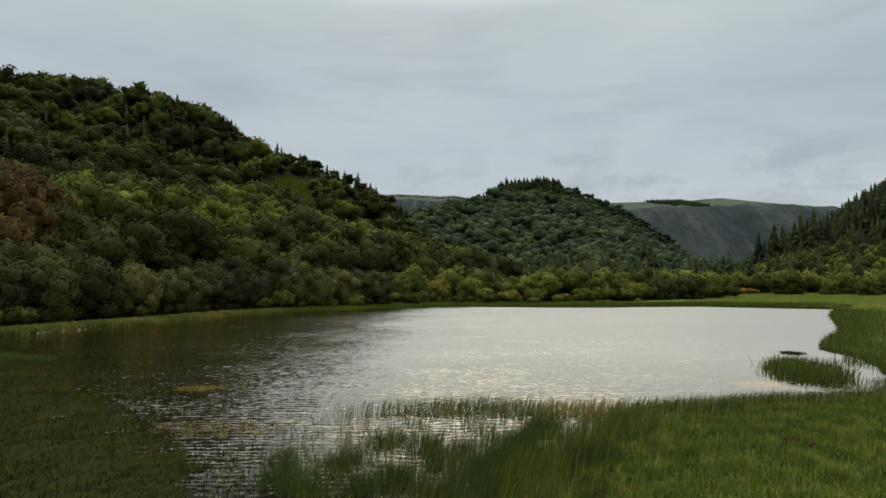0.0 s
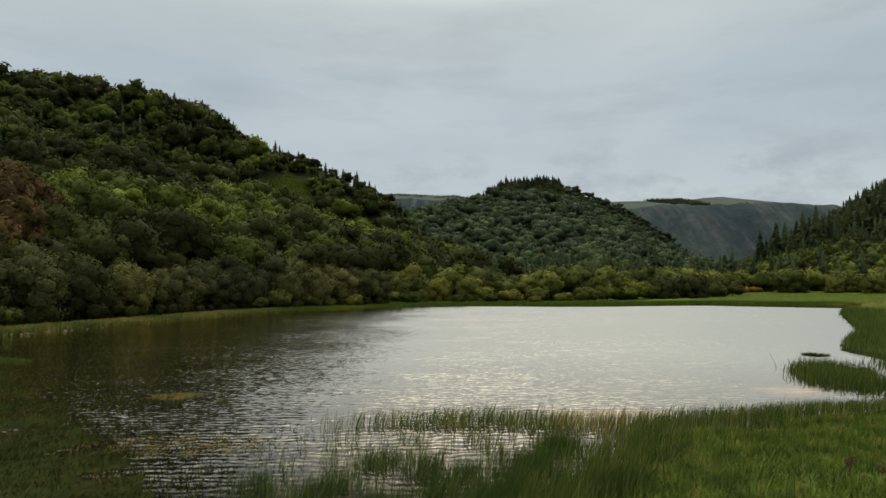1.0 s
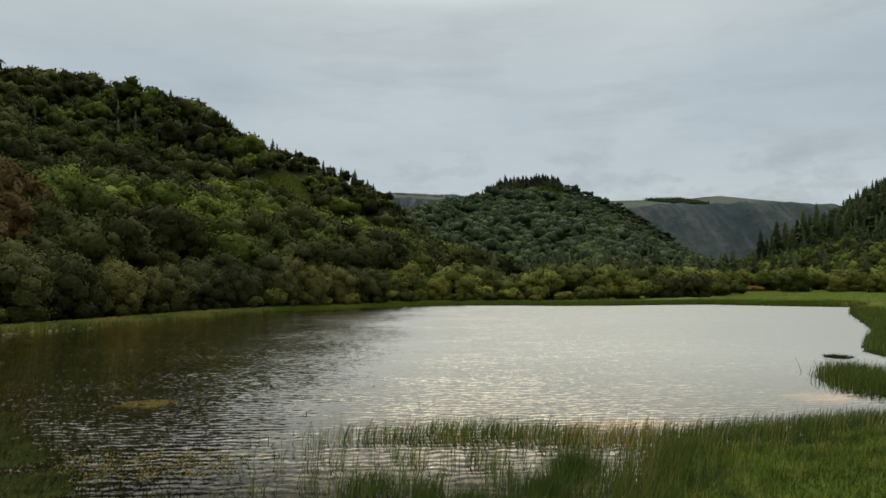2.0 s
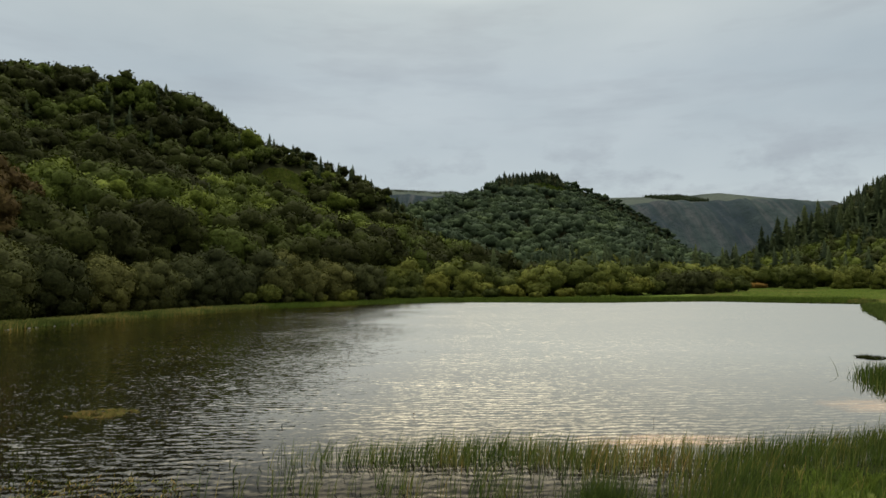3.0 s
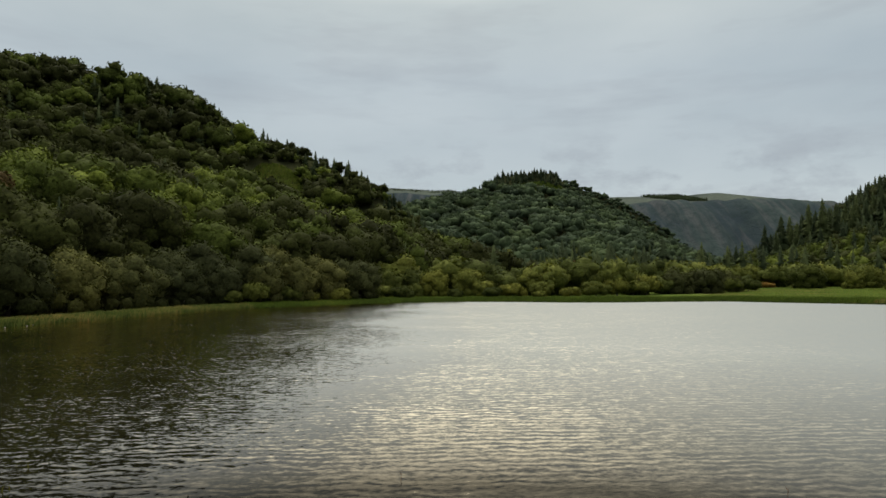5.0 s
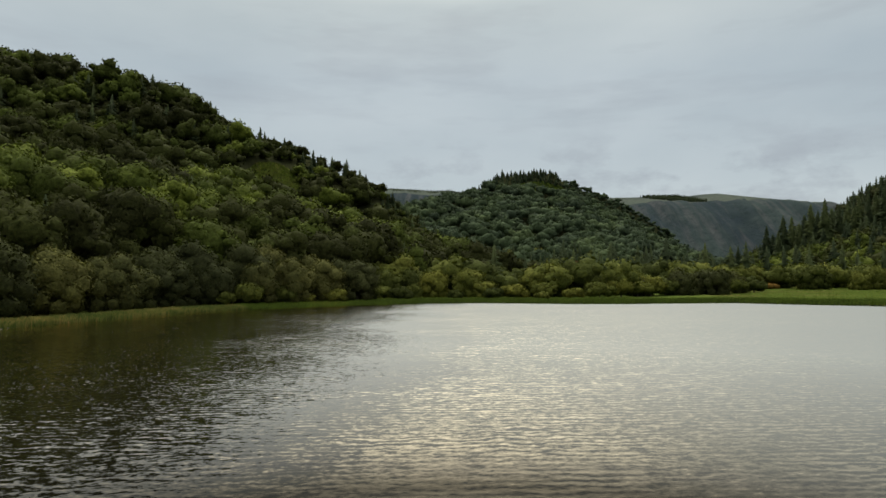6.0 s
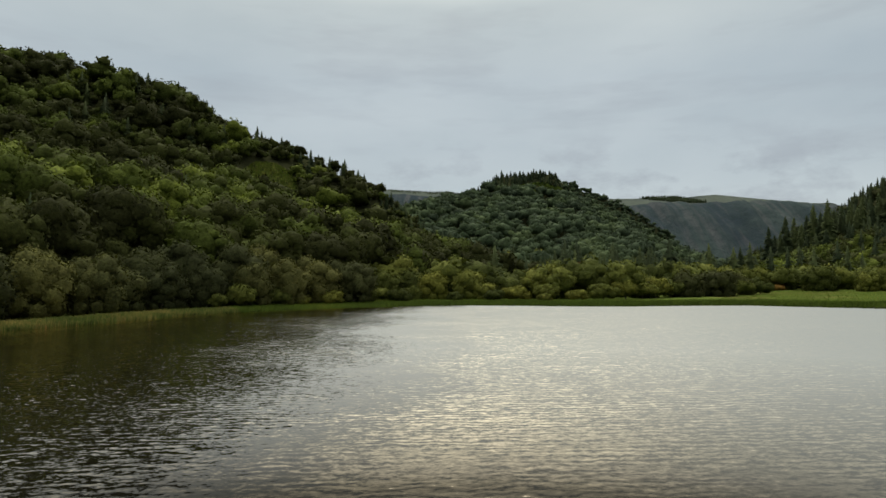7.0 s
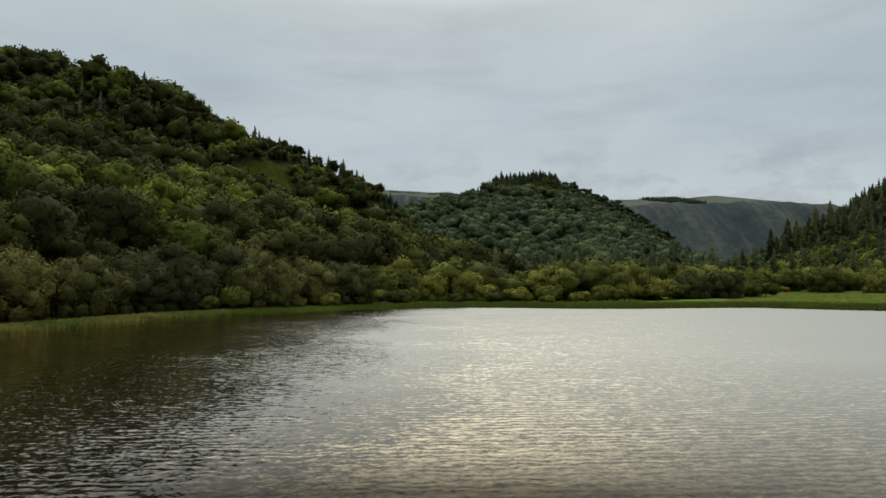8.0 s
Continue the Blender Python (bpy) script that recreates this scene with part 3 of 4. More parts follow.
# tint lightest in a belt above the shore, duller higher up, darker under the crest
belt = np.exp(-((z - 17 - 6 * broad_patch) / 8.0) ** 2)
tint = np.clip(0.17 + 0.11 * (height_up > 0.45) + 0.50 * belt + 0.46 * patchy + RNG.normal(0, 0.15, len(x)) + 0.12 * np.exp(-((height_up - 0.75) / 0.12) ** 2) - 0.08 * (height_up > 0.88), 0, 0.98)
away = np.hypot(x, y)
a, b, c = ~fir & (away < 175), ~fir & (away >= 175) & (away < 262), ~fir & (away >= 262)
grown = 5.5 + 9.5 * RNG.uniform(0, 1, len(x)) ** 1.5 * np.where(height_up > 0.84, 0.3, 1.0)
wood("lower_wood", "tall green broadleaf wood on the foot of the hill", "wood", x[a], y[a], NEAR_TREES, grown[a], tint[a], LEAF_WOOD, RNG)
wood("hillside_wood", "dense mixed green broadleaf wood climbing the steep hillside", "wood", x[b], y[b], HILL_TREES, grown[b], tint[b], LEAF_WOOD, RNG)
wood("upper_wood", "dark olive broadleaf wood below the crest of the hill", "wood", x[c], y[c], CREST_TREES, grown[c], tint[c], LEAF_WOOD, RNG)
wood("hillside_firs", "dark conifers among the hillside wood and along its crest", "wood", x[fir], y[fir], HILL_FIRS, RNG.uniform(6.5, 10.0, fir.sum()) * np.where(height_up[fir] > 0.9, 0.92, 1.2), RNG.uniform(0.1, 0.9, fir.sum()), NEEDLES, RNG)

hx, hy = scatter(RNG, -400, 60, 60, 370, 6.6)
d0, d1, _ = climb(hx, hy, LEFT_FOOT, LEFT_CREST, beyond)
keep = (d0 > 0) & (d1 > -12) & (hx > -0.9 * hy - 10) & (d0 / (d0 + np.maximum(d1, 0)) > 0.55) & (np.hypot((hx - GLADE[0]) / 13, (hy - GLADE[1] + 8) / 19) > 1)
hx, hy = hx[keep], hy[keep]
wood("crest_scrub", "dark low scrub and saplings under the trees of the crest", "scrub", hx, hy, FAR_TREES, RNG.uniform(4.0, 6.5, len(hx)), np.clip(0.3 + 0.4 * waves(hx, hy, 33, 50.0) + RNG.normal(0, 0.1, len(hx)), 0, 0.9), LEAF_WOOD, RNG)

x, y = scatter(RNG, -200, 350, 430, 870, 10.0)
d0, d1, _ = climb(x, y, KNOLL_FOOT, KNOLL_CREST, beyond)
keep = (d0 > 0) & (d1 > -20)
x, y, d0, d1 = x[keep], y[keep], d0[keep], np.maximum(d1[keep], 0)
up = d0 / (d0 + d1)
fir = RNG.uniform(0, 1, len(x)) < np.where((d1 < 22) & (x < 66), 0.97, np.where((x < 60) & (up > 0.6), 0.6, 0.06))
cap = (x > 62) & (x < 142) & (d1 < 20)
bald = (d1 >= 20) & (d1 < 46) & (x > 96) & (x < 150)
b = ~fir & ~bald & ~cap
fir &= ~cap & ~bald
tint = np.clip(0.30 + 0.35 * waves(x, y, 41, 70.0) + RNG.normal(0, 0.09, len(x)), 0, 0.8)
wood("knoll_wood", "grey-green broadleaf wood covering the rounded knoll", "wood", x[b], y[b], FAR_TREES, (9 + 8 * RNG.uniform(0, 1, b.sum()) ** 2) * np.where(d1[b] < 30, 0.6, 1.0), tint[b], LEAF_HAZED, RNG)
wood("knoll_firs", "dark conifers on the flank of the knoll", "wood", x[fir], y[fir], FAR_FIRS, RNG.uniform(6, 9.5, fir.sum()), RNG.uniform(0.0, 0.6, fir.sum()), NEEDLES, RNG)

# low growth closes the knoll's bare crest, with grass below the conifer cap
x, y = scatter(RNG, 120, 350, 700, 880, 5.0)
d0, d1, _ = climb(x, y, KNOLL_FOOT, KNOLL_CREST, beyond)
keep = (d0 > 0) & (d1 > -8) & (d1 < 42) & ((x > 152) | (d1 > 46))
x, y = x[keep], y[keep]
wood("knoll_scrub", "low grey-green scrub along the crest of the knoll", "scrub", x, y, FAR_TREES, RNG.uniform(3.5, 6.0, len(x)), np.clip(RNG.normal(0.25, 0.1, len(x)), 0, 0.7), LEAF_HAZED, RNG)

x, y = scatter(RNG, 160, 520, 150, 800, 9.2)
d0, d1, _ = climb(x, y, RIGHT_FOOT, RIGHT_CREST, east_of)
keep = (d0 > 0) & (d1 > -25) & (x < 0.75 * y + 22) & (x > 0.3 * y) & (d0 < 170)
x, y, d0, d1 = x[keep], y[keep], d0[keep], np.maximum(d1[keep], 0)
fir = RNG.uniform(0, 1, len(x)) < np.where(d0 > 45, 0.8, 0.12)
b = ~fir
wood("slope_wood", "green broadleaf trees along the foot of the dark slope", "wood", x[b], y[b], MID_TREES, RNG.uniform(10, 15, b.sum()), np.clip(RNG.normal(0.52, 0.16, b.sum()) - 0.36 * (d0[b] > 50), 0, 0.9), LEAF_WOOD, RNG)
wood("slope_firs", "dark spruce plantation on the steep slope", "wood", x[fir], y[fir], HILL_FIRS, RNG.uniform(12, 20, fir.sum()), RNG.uniform(0, 0.7, fir.sum()), NEEDLES, RNG)

# the conifer cap of the knoll stands close
x, y = scatter(RNG, 64, 146, 740, 800, 4.4)
d0, d1, _ = climb(x, y, KNOLL_FOOT, KNOLL_CREST, beyond)
keep = (d0 > 0) & (d1 > -8) & (d1 < 21 + 7 * waves(x, y, 43, 20.0))
x, y, d1 = x[keep], y[keep], d1[keep]
wood("knoll_cap_firs", "close dark conifer stand capping the knoll", "wood", x, y, FAR_FIRS, RNG.uniform(4.5, 10, len(x)) * np.interp(d1, [-8, 12, 28], [1.0, 0.9, 0.6]), RNG.uniform(0.0, 0.4, len(x)), NEEDLES, RNG)

# the valley floor behind the far shore
x, y = scatter(RNG, -60, 215, 162, 480, 7.4)
gap = shore_gap(x, y)
keep = (beyond(x, y, LEFT_FOOT) < 0) | (x > 48)
keep &= (east_of(x, y, RIGHT_FOOT) < 0) & ~in_lake(x, y) & (gap > 26) & ~((x > 0.40 * y) & (y < 255 - 12 * waves(x, y, 53, 40.0))) & ~((x > 50) & (y < 212))
x, y = x[keep], y[keep]
copse = np.hypot((x - 55) / 40, (y - 275) / 40) < 1 + 0.3 * waves(x, y, 54, 30.0)
fir = RNG.uniform(0, 1, len(x)) < np.where(copse, 0.5, np.where(y > 260, 0.14, 0.03))
b = ~fir
tint = np.clip(0.38 + 0.45 * waves(x, y, 51, 45.0) + RNG.normal(0, 0.22, len(x)), 0, 1)
wood("valley_scrub", "yellow-green willow and birch scrub on the valley floor", "scrub", x[b], y[b], MID_TREES, 5.0 + 6.5 * RNG.uniform(0, 1, b.sum()) ** 1.5, tint[b], LEAF_SCRUB, RNG)
wood("valley_firs", "scattered dark conifers rising from the valley scrub", "wood", x[fir], y[fir], HILL_FIRS, RNG.uniform(11, 19, fir.sum()), RNG.uniform(0.2, 1.0, fir.sum()), NEEDLES, RNG)


# conifer plantations on the far moors
x, y = scatter(RNG, 556, 664, 1505, 1805, 7.5)
keep = (x - 560 - 0.05 * (1800 - y) > 10 * waves(x, y, 57, 60.0)) & (x < 664 - 0.12 * (1800 - y))
x, y = x[keep], y[keep]
wood("moor_plantation", "dark conifer plantation on the far moor", "wood", x, y, FAR_FIRS, RNG.uniform(7, 9, len(x)), RNG.uniform(0.0, 0.5, len(x)), NEEDLES, RNG, lambda x, y: moor_height(x, y, FAR_EAST, 560))
x, y = scatter(RNG, -180, 130, 1370, 1500, 9)
keep = waves(x, y, 58, 110.0) + (x + 60) / 250 > -0.1
x, y = x[keep], y[keep]
wood("ridge_plantation", "blue-green conifer plantation on the far ridge", "wood", x, y, FAR_FIRS, RNG.uniform(3, 4.5, len(x)), RNG.uniform(0.2, 0.8, len(x)), NEEDLES, RNG, lambda x, y: moor_height(x, y, FAR_WEST, 500))

# ---------------------------------------------------------------- single trees


def broad_tree(name, label, mat, height, radius, lobes, leaves, leaf, low, seed, least=0.20, fine=True):
    """A broadleaf tree: forked trunk with limbs into a lumpy crown."""
    rng = np.random.default_rng(seed)
    base = new(name)
    (v, f, soft), boughs = broad_crown(rng, height, radius, lobes, leaves, leaf, low, fine, least)
    r = 0.028 * height
    pieces = [tube([(0, 0, -0.4), (0.02 * height, 0.01 * height, 0.2 * height), (0.0, 0.03 * height, 0.45 * height), (0.02 * height, 0, 0.75 * height)], [r * 1.5, r, r * 0.7, r * 0.2], 8)]
    for c in boughs[:7]:
        z0 = c[2] * rng.uniform(0.3, 0.55)
        mid = np.array([c[0] * 0.45, c[1] * 0.45, z0 + (c[2] - z0) * 0.6])
        pieces.append(tube([(0.01 * height, 0.01 * height, z0), mid, c], [r * 0.55, r * 0.4, r * 0.12], 6))
    part("trunk", quick("trunk", *joined(pieces), BARK), base)
    part("crown", quick("crown", v, f, mat, None, soft), base)
    return tagged(base, label, "tree")


def fir_tree(name, label, height, radius, seed):
    rng = np.random.default_rng(seed)
    base = new(name)
    part("trunk", quick("trunk", *tube([(0, 0, -0.6), (0, 0, 0.4 * height), (0, 0, 0.97 * height)], [0.016 * height, 0.011 * height, 0.01], 8), BARK), base)
    v, f, soft = conifer_crown(rng, height, radius, 30, 11)
    part("crown", quick("crown", v, f, NEEDLES, None, soft), base)
    return tagged(base, label, "tree")


def stand(ob, x, y, size, turn, wide=1.0):
    return pose(x, y, float(land(np.array([x]), np.array([y]))[0]) - 0.1, 0, 0, turn) @ Matrix.Diagonal((size * wide, size * wide, size, 1))


def unscaled(ob):
    """Undoes the scale that copy_thing takes over."""
    return Matrix.Diagonal((1 / ob.scale[0], 1 / ob.scale[1], 1 / ob.scale[2], 1))


def plant(kinds, places, group, rng):
    """The kinds in turn at the places (x, y, size, wide); the first of each kind is the tree itself."""
    used = set()
    for k, (px, py, size, wide) in enumerate(places):
        ob = kinds[int(rng.integers(0, len(kinds)))] if k >= len(kinds) else kinds[k]
        m = stand(ob, px, py, size, rng.uniform(0, 360), wide)
        if ob.name in used:
            tagged(copy_thing(ob, m @ unscaled(ob)), group=group)
        else:
            used.add(ob.name)
            ob.matrix_basis = m
            tagged(ob, group=group)


# willows along the lake's wooded shore
willows = [broad_tree("willow_tree", "rounded grey-green willow standing at the lake shore", LEAF_WILLOW, 9.2, 4.6, 17, 3600, 0.36, 0.02, 100 + i, 0.36, False) for i in range(5)]
LEFT_SIDE = [(-66, 60), (-57, 76), (-54, 86), (-50, 95), (-47, 106), (-43, 121), (-34, 133), (-24, 146), (-12, 158)]
places = []
line = np.array(LEFT_SIDE, float)
run = np.concatenate([[0], np.cumsum(np.linalg.norm(np.diff(line, axis=0), axis=1))])
for row, off, lo, hi, step in ((0, 2.0, 0.75, 1.05, 7.8), (1, 8.5, 0.9, 1.25, 8.6)):
    for d in np.arange(0, run[-1], step):
        d = d + RNG.uniform(-1.2, 1.2)
        px, py = np.interp(d, run, line[:, 0]), np.interp(d, run, line[:, 1])
        o = off + RNG.uniform(-1.5, 1.5)
        places.append((px - 0.9 * o, py + 0.45 * o, RNG.uniform(lo, hi), RNG.uniform(0.85, 1.1)))
plant(willows, places, "willows along the wooded shore", RNG)

bushes = [broad_tree("willow_bush", "low rounded green bush beside the water", LEAF_SCRUB, 4.0, 2.7, 12, 1500, 0.34, 0.12, 200 + i) for i in range(3)]
places = [(-28.5, 141, 0.95, 1.0), (-24.5, 143, 0.55, 1.0), (-20, 147, 0.8, 1.1), (-52, 80, 0.7, 1.0), (-54, 75, 0.8, 1.1), (-55.5, 71, 0.7, 1.2), (-36, 130, 0.7, 1.0), (-33.5, 135, 1.1, 1.0),
          (22, 158, 0.5, 1.2), (12, 162, 0.7, 1.2), (4, 163, 0.6, 1.2), (-8, 160, 0.8, 1.2), (-14, 156, 0.7, 1.1), (30, 163, 0.7, 1.3), (37, 168, 1.0, 1.2), (43, 172, 1.2, 1.1), (48, 176, 1.0, 1.3), (53, 181, 1.3, 1.1), (58, 185, 1.1, 1.2), (61, 191, 1.4, 1.0), (24, 166, 1.0, 1.2), (17, 166, 0.9, 1.3), (82, 199, 1.1, 1.2), (90, 204, 1.0, 1.2)]
plant(bushes, places, "bushes beside the water", RNG)

round_willows = [broad_tree("round_willow", "dome-shaped dark olive willow on the far bank", LEAF_WILLOW, 6.3, 4.3, 17, 2400, 0.40, 0.0, 300 + i, 0.24, False) for i in range(2)]
plant(round_willows, [(62.5, 187, 1.10, 0.95), (72, 190, 1.14, 0.98), (83, 202, 0.95, 1.1), (51, 184, 0.8, 1.2)], "dome-shaped willows", RNG)

# scrub trees of the far bank
scrubs = [broad_tree("scrub_tree", "yellow-green willow in the scrub behind the far bank", LEAF_SCRUB, 6.5, 3.6, 13, 1500, 0.40, 0.04, 400 + i, 0.26, False) for i in range(5)]
places = []
for px in np.arange(-16, 84, 5.6):
    for row in range(2):
        qx = px + RNG.uniform(-2, 2)
        py = np.interp(qx, [-20, 0, 30, 60, 90], [164, 172, 180, 209, 228]) + row * 9 + RNG.uniform(-3, 3)
        places.append((qx, py, RNG.uniform(0.5, 1.15), RNG.uniform(0.9, 1.25)))
for px, py in ((111, 262), (120, 268), (129, 262), (137, 258), (127, 238), (135, 226), (144, 232), (152, 262), (133, 275), (147, 240), (150, 282), (158, 268), (143, 292), (166, 284), (118, 282), (106, 272), (141, 214), (150, 222), (158, 236)):
    places.append((px, py, RNG.uniform(0.9, 1.45), RNG.uniform(0.9, 1.1)))
plant(scrubs, places, "scrub trees behind the far bank", RNG)

rusty = [broad_tree("rusty_tree", "thin-leaved reddish-brown tree among the green wood", LEAF_RUST, 9.0, 3.4, 14, 1500, 0.4, 0.2, 500 + i) for i in range(2)]
plant(rusty, [(-71, 106, 1.9, 0.75), (-77, 126, 1.5, 0.9), (-67, 104, 1.6, 0.8), (-81, 131, 1.4, 0.9), (-75, 113, 2.0, 0.75), (-78, 119, 1.9, 0.8), (-72, 98, 1.7, 0.8), (-66, 97, 1.3, 0.9), (-79, 108, 1.9, 0.8), (-84, 118, 2.0, 0.8), (36, 226, 1.1, 0.9), (42, 221, 1.15, 0.85), (48, 228, 1.05, 0.9), (31, 231, 1.0, 1.0)], "reddish-brown trees", RNG)
bracken = [broad_tree("bracken_clump", "rust-orange bracken and low scrub by the meadow", LEAF_BRACKEN, 2.0, 2.4, 9, 700, 0.26, 0.1, 550)]
plant(bracken, [(117, 254, 1.2, 1.3), (122, 256, 1.0, 1.4), (112, 252, 1.1, 1.2), (106, 247, 0.9, 1.3), (110, 249, 1.1, 1.4), (101, 240, 1.0, 1.3)], "bracken clumps", RNG)

# the tall spruces of the dark slope
firs = [fir_tree("spruce_tree", "tall dark spruce on the valley side", 24.0, 5.6, 600 + i) for i in range(4)]
# place and height above the lake of each top
TOPS = ((175, 403, 23), (181, 407, 25), (182, 401, 19), (217, 443, 40), (224, 449, 35), (224, 435, 46), (234, 443, 46), (232, 431, 41), (240, 439, 47),
          (241, 433, 53), (242, 427, 48), (243, 421, 55), (253, 431, 50), (253, 423, 52), (261, 427, 53), (259, 417, 50), (266, 423, 57), (265, 413, 53),
          (274, 419, 59), (274, 411, 61), (282, 415, 67), (281, 405, 67), (285, 399, 68), (213, 421, 35), (220, 405, 32), (228, 399, 35), (239, 395, 35),
          (249, 387, 37), (126, 355, 17), (137, 357, 19), (86, 305, 15), (91, 311, 17), (94, 307, 16), (84, 310, 14), (107, 333, 15))
places = []
for px, py, top in TOPS:
    tall = top - float(land(np.array([px]), np.array([py]))[0])
    places.append((px, py, max(tall, 7.0) / 24.0, RNG.uniform(0.9, 1.15) * (24.0 / max(tall, 14.0)) ** 0.3))
plant(firs, places, "tall spruces", RNG)

# ---------------------------------------------------------------- reeds, grass and weed


def blades(name, label, category, x, y, z, height, width, lean, mat, tint, rng, upright=0.0):
    """Bent tapering blades, one mesh."""
    k = len(x)
    q = rng.uniform(-1.2, 1.2, k)
    side = np.stack([np.cos(q), np.sin(q), 0 * q], 1) * (width / 2)[:, None]
    foot = np.stack([x, y, z], 1)
    bow = np.stack([lean[:, 0], lean[:, 1], 0 * q], 1) * height[:, None]
    mid = foot + bow * 0.35 + np.stack([0 * q, 0 * q, height * 0.55], 1)
    tip = foot + bow + np.stack([0 * q, 0 * q, height * rng.uniform(0.92, 1.0, k)], 1)
    v = np.stack([foot - side, foot + side, mid - side * 0.8, mid + side * 0.8, tip], 1).reshape(-1, 3)
    i = np.arange(k)[:, None] * 5
    f = np.concatenate([i + [[0, 1, 3]], i + [[0, 3, 2]], i + [[2, 3, 4]]])
    # a sward takes its light as a whole, standing stems each by its own face
    face = np.stack([np.sin(q) * upright, -np.cos(q) * upright, 1.0 - 0.8 * upright + 0 * q], 1) + rng.normal(size=(k, 3)) * 0.25
    ob = new(name, quick(name, v, f, mat, np.repeat(2.0 + tint, 5), np.repeat(unit(face), 5, 0)))
    return tagged(ob, label, category, kind="stuff")


def strew(rng, count, x0, x1, y0, y1, chance):
    x, y = rng.uniform(x0, x1, count), rng.uniform(y0, y1, count)
    keep = rng.uniform(0, 1, count) < chance(x, y)
    return x[keep], y[keep]


def wind(rng, k, amount=0.22, loose=0.16):
    return np.stack([amount + rng.normal(0, loose, k), rng.normal(0, loose, k)], 1)


# the wet meadow beside the near shore
x, y = strew(RNG, 560000, 3, 48, 0, 42, lambda x, y: np.where(in_lake(x, y), 0, np.clip(1.5 - y / 40, 0.3, 1)) * np.clip((0.72 * y + 7 - x) / 5, 0.04, 1) * np.clip((y - 5) / 7, 0.06, 1) * np.clip(0.25 + shore_gap(x, y) * 0.5 + 0.8 * waves(x, y, 61, 2.2), 0.05, 1))
k = len(x)
tuft = waves(x, y, 62, 1.3) + 0.6 * waves(x, y, 64, 0.6)
blades("meadow_grass", "lush wet green meadow grass by the water", "grass", x, y, land(x, y) - 0.03, (0.15 + 0.09 * tuft) * RNG.uniform(0.5, 1.5, k) + 0.05, RNG.uniform(0.012, 0.026, k), wind(RNG, k, 0.25, 0.55), GRASS,
       np.clip(0.34 + 0.34 * tuft + 0.25 * waves(x, y, 63, 6.0) + 0.5 * waves(x, y, 65, 2.0) + RNG.normal(0, 0.1, k), 0, 1), RNG)

# reeds standing in the water along the near shore
EDGE = [(-3.5, 26.0), (-1, 26.2), (2, 26.4), (5, 25.8), (8, 26.0), (12, 27.0), (16, 28.4), (18.5, 29.2)]


def reed_chance(x, y):
    d, _, _ = near_line(x, y, EDGE)
    band = np.exp(-(d / np.where(x < 0, 0.45, 0.7)) ** 4) * np.clip((x + 4.5) / 4.0, 0.1, 1)
    clump = np.clip(waves(x, y, 71, 2.2) * 2.6 + 0.12 * (x - 0.5), 0.03, 1) * 0.42 * np.clip((x + 6.5) / 4, 0, 1) * np.clip((26 - y) / 3, 0, 1) * np.where(in_lake(x, y), 1.0, 0.08)
    bank = np.where(in_lake(x, y), np.exp(-(shore_gap(x, y) / 1.1) ** 2), np.exp(-shore_gap(x, y) / 0.45)) * np.clip((x - 0.5) / 1.5, 0, 1)
    return np.clip(band + clump + bank, 0.0, 1)


x, y = strew(RNG, 125000, -8, 25, 12, 34, reed_chance)
k = len(x)
rust = np.exp(-((x - 5.2) / 1.6) ** 2) * (y > 24.3)
blades("reeds", "slender green reeds with yellowed tips standing in shallow water", "reeds", x, y, np.maximum(land(x, y), -0.12), RNG.uniform(0.45, 0.85, k) * np.interp(x, [4, 12, 17], [1.0, 0.8, 0.5]) + 0.1, RNG.uniform(0.011, 0.023, k), wind(RNG, k, 0.22, 0.14), REED,
       np.clip(0.36 + 0.2 * waves(x, y, 72, 2.0) + 0.35 * rust + RNG.normal(0, 0.12, k), 0, 1), RNG, 0.7)

# taller dark clumps among them
for cx, cy, count in ((2.7, 20.6, 900), (3.6, 22.6, 700), (1.3, 17.6, 900), (-1.4, 21.3, 350), (2.0, 19.2, 500), (4.4, 18.6, 600), (-2.6, 18.3, 300), (-0.9, 17.0, 600), (0.3, 15.9, 700), (0.2, 18.6, 350), (-3.9, 17.2, 380), (-3.0, 16.3, 420), (-1.8, 16.4, 450), (-2.2, 19.3, 260), (-0.2, 20.3, 300), (-4.3, 19.2, 220), (0.9, 19.9, 320), (2.1, 17.7, 480), (3.1, 18.3, 480), (1.6, 16.3, 500)):
    x, y = cx + RNG.normal(0, 0.34, count), cy + RNG.normal(0, 0.3, count)
    blades("reed_clump", "tall dark green clump of rushes in the shallows", "reeds", x, y, np.maximum(land(x, y), -0.1), RNG.uniform(0.45, 0.85, count), RNG.uniform(0.008, 0.016, count), wind(RNG, count, 0.15, 0.2), REED,
           np.clip(RNG.normal(0.1, 0.1, count), 0, 1), RNG, 0.7)

# the reed island and the reedy bank behind it
ISLE = (20.3, 36.2)
x, y = strew(RNG, 110000, 12, 70, 30, 110, lambda x, y: np.maximum(np.where(np.hypot((x - 27.0) / 2.0, (y - 40.5) / 2.6) < 1 + 0.3 * waves(x, y, 82, 2.0), 1, 0) + np.where(np.hypot((x - ISLE[0] - 0.25 * (y - ISLE[1])) / 1.65, (y - ISLE[1]) / 3.8) < 1 + 0.2 * waves(x, y, 81, 2.0), 1, 0),
                                                          np.where(in_lake(x, y), 0.7 * np.exp(-shore_gap(x, y) / 0.15), np.exp(-shore_gap(x, y) / 6.0))))
k = len(x)
isle = np.hypot((x - ISLE[0] - 0.25 * (y - ISLE[1])) / 1.65, (y - ISLE[1]) / 3.8) < 1.25
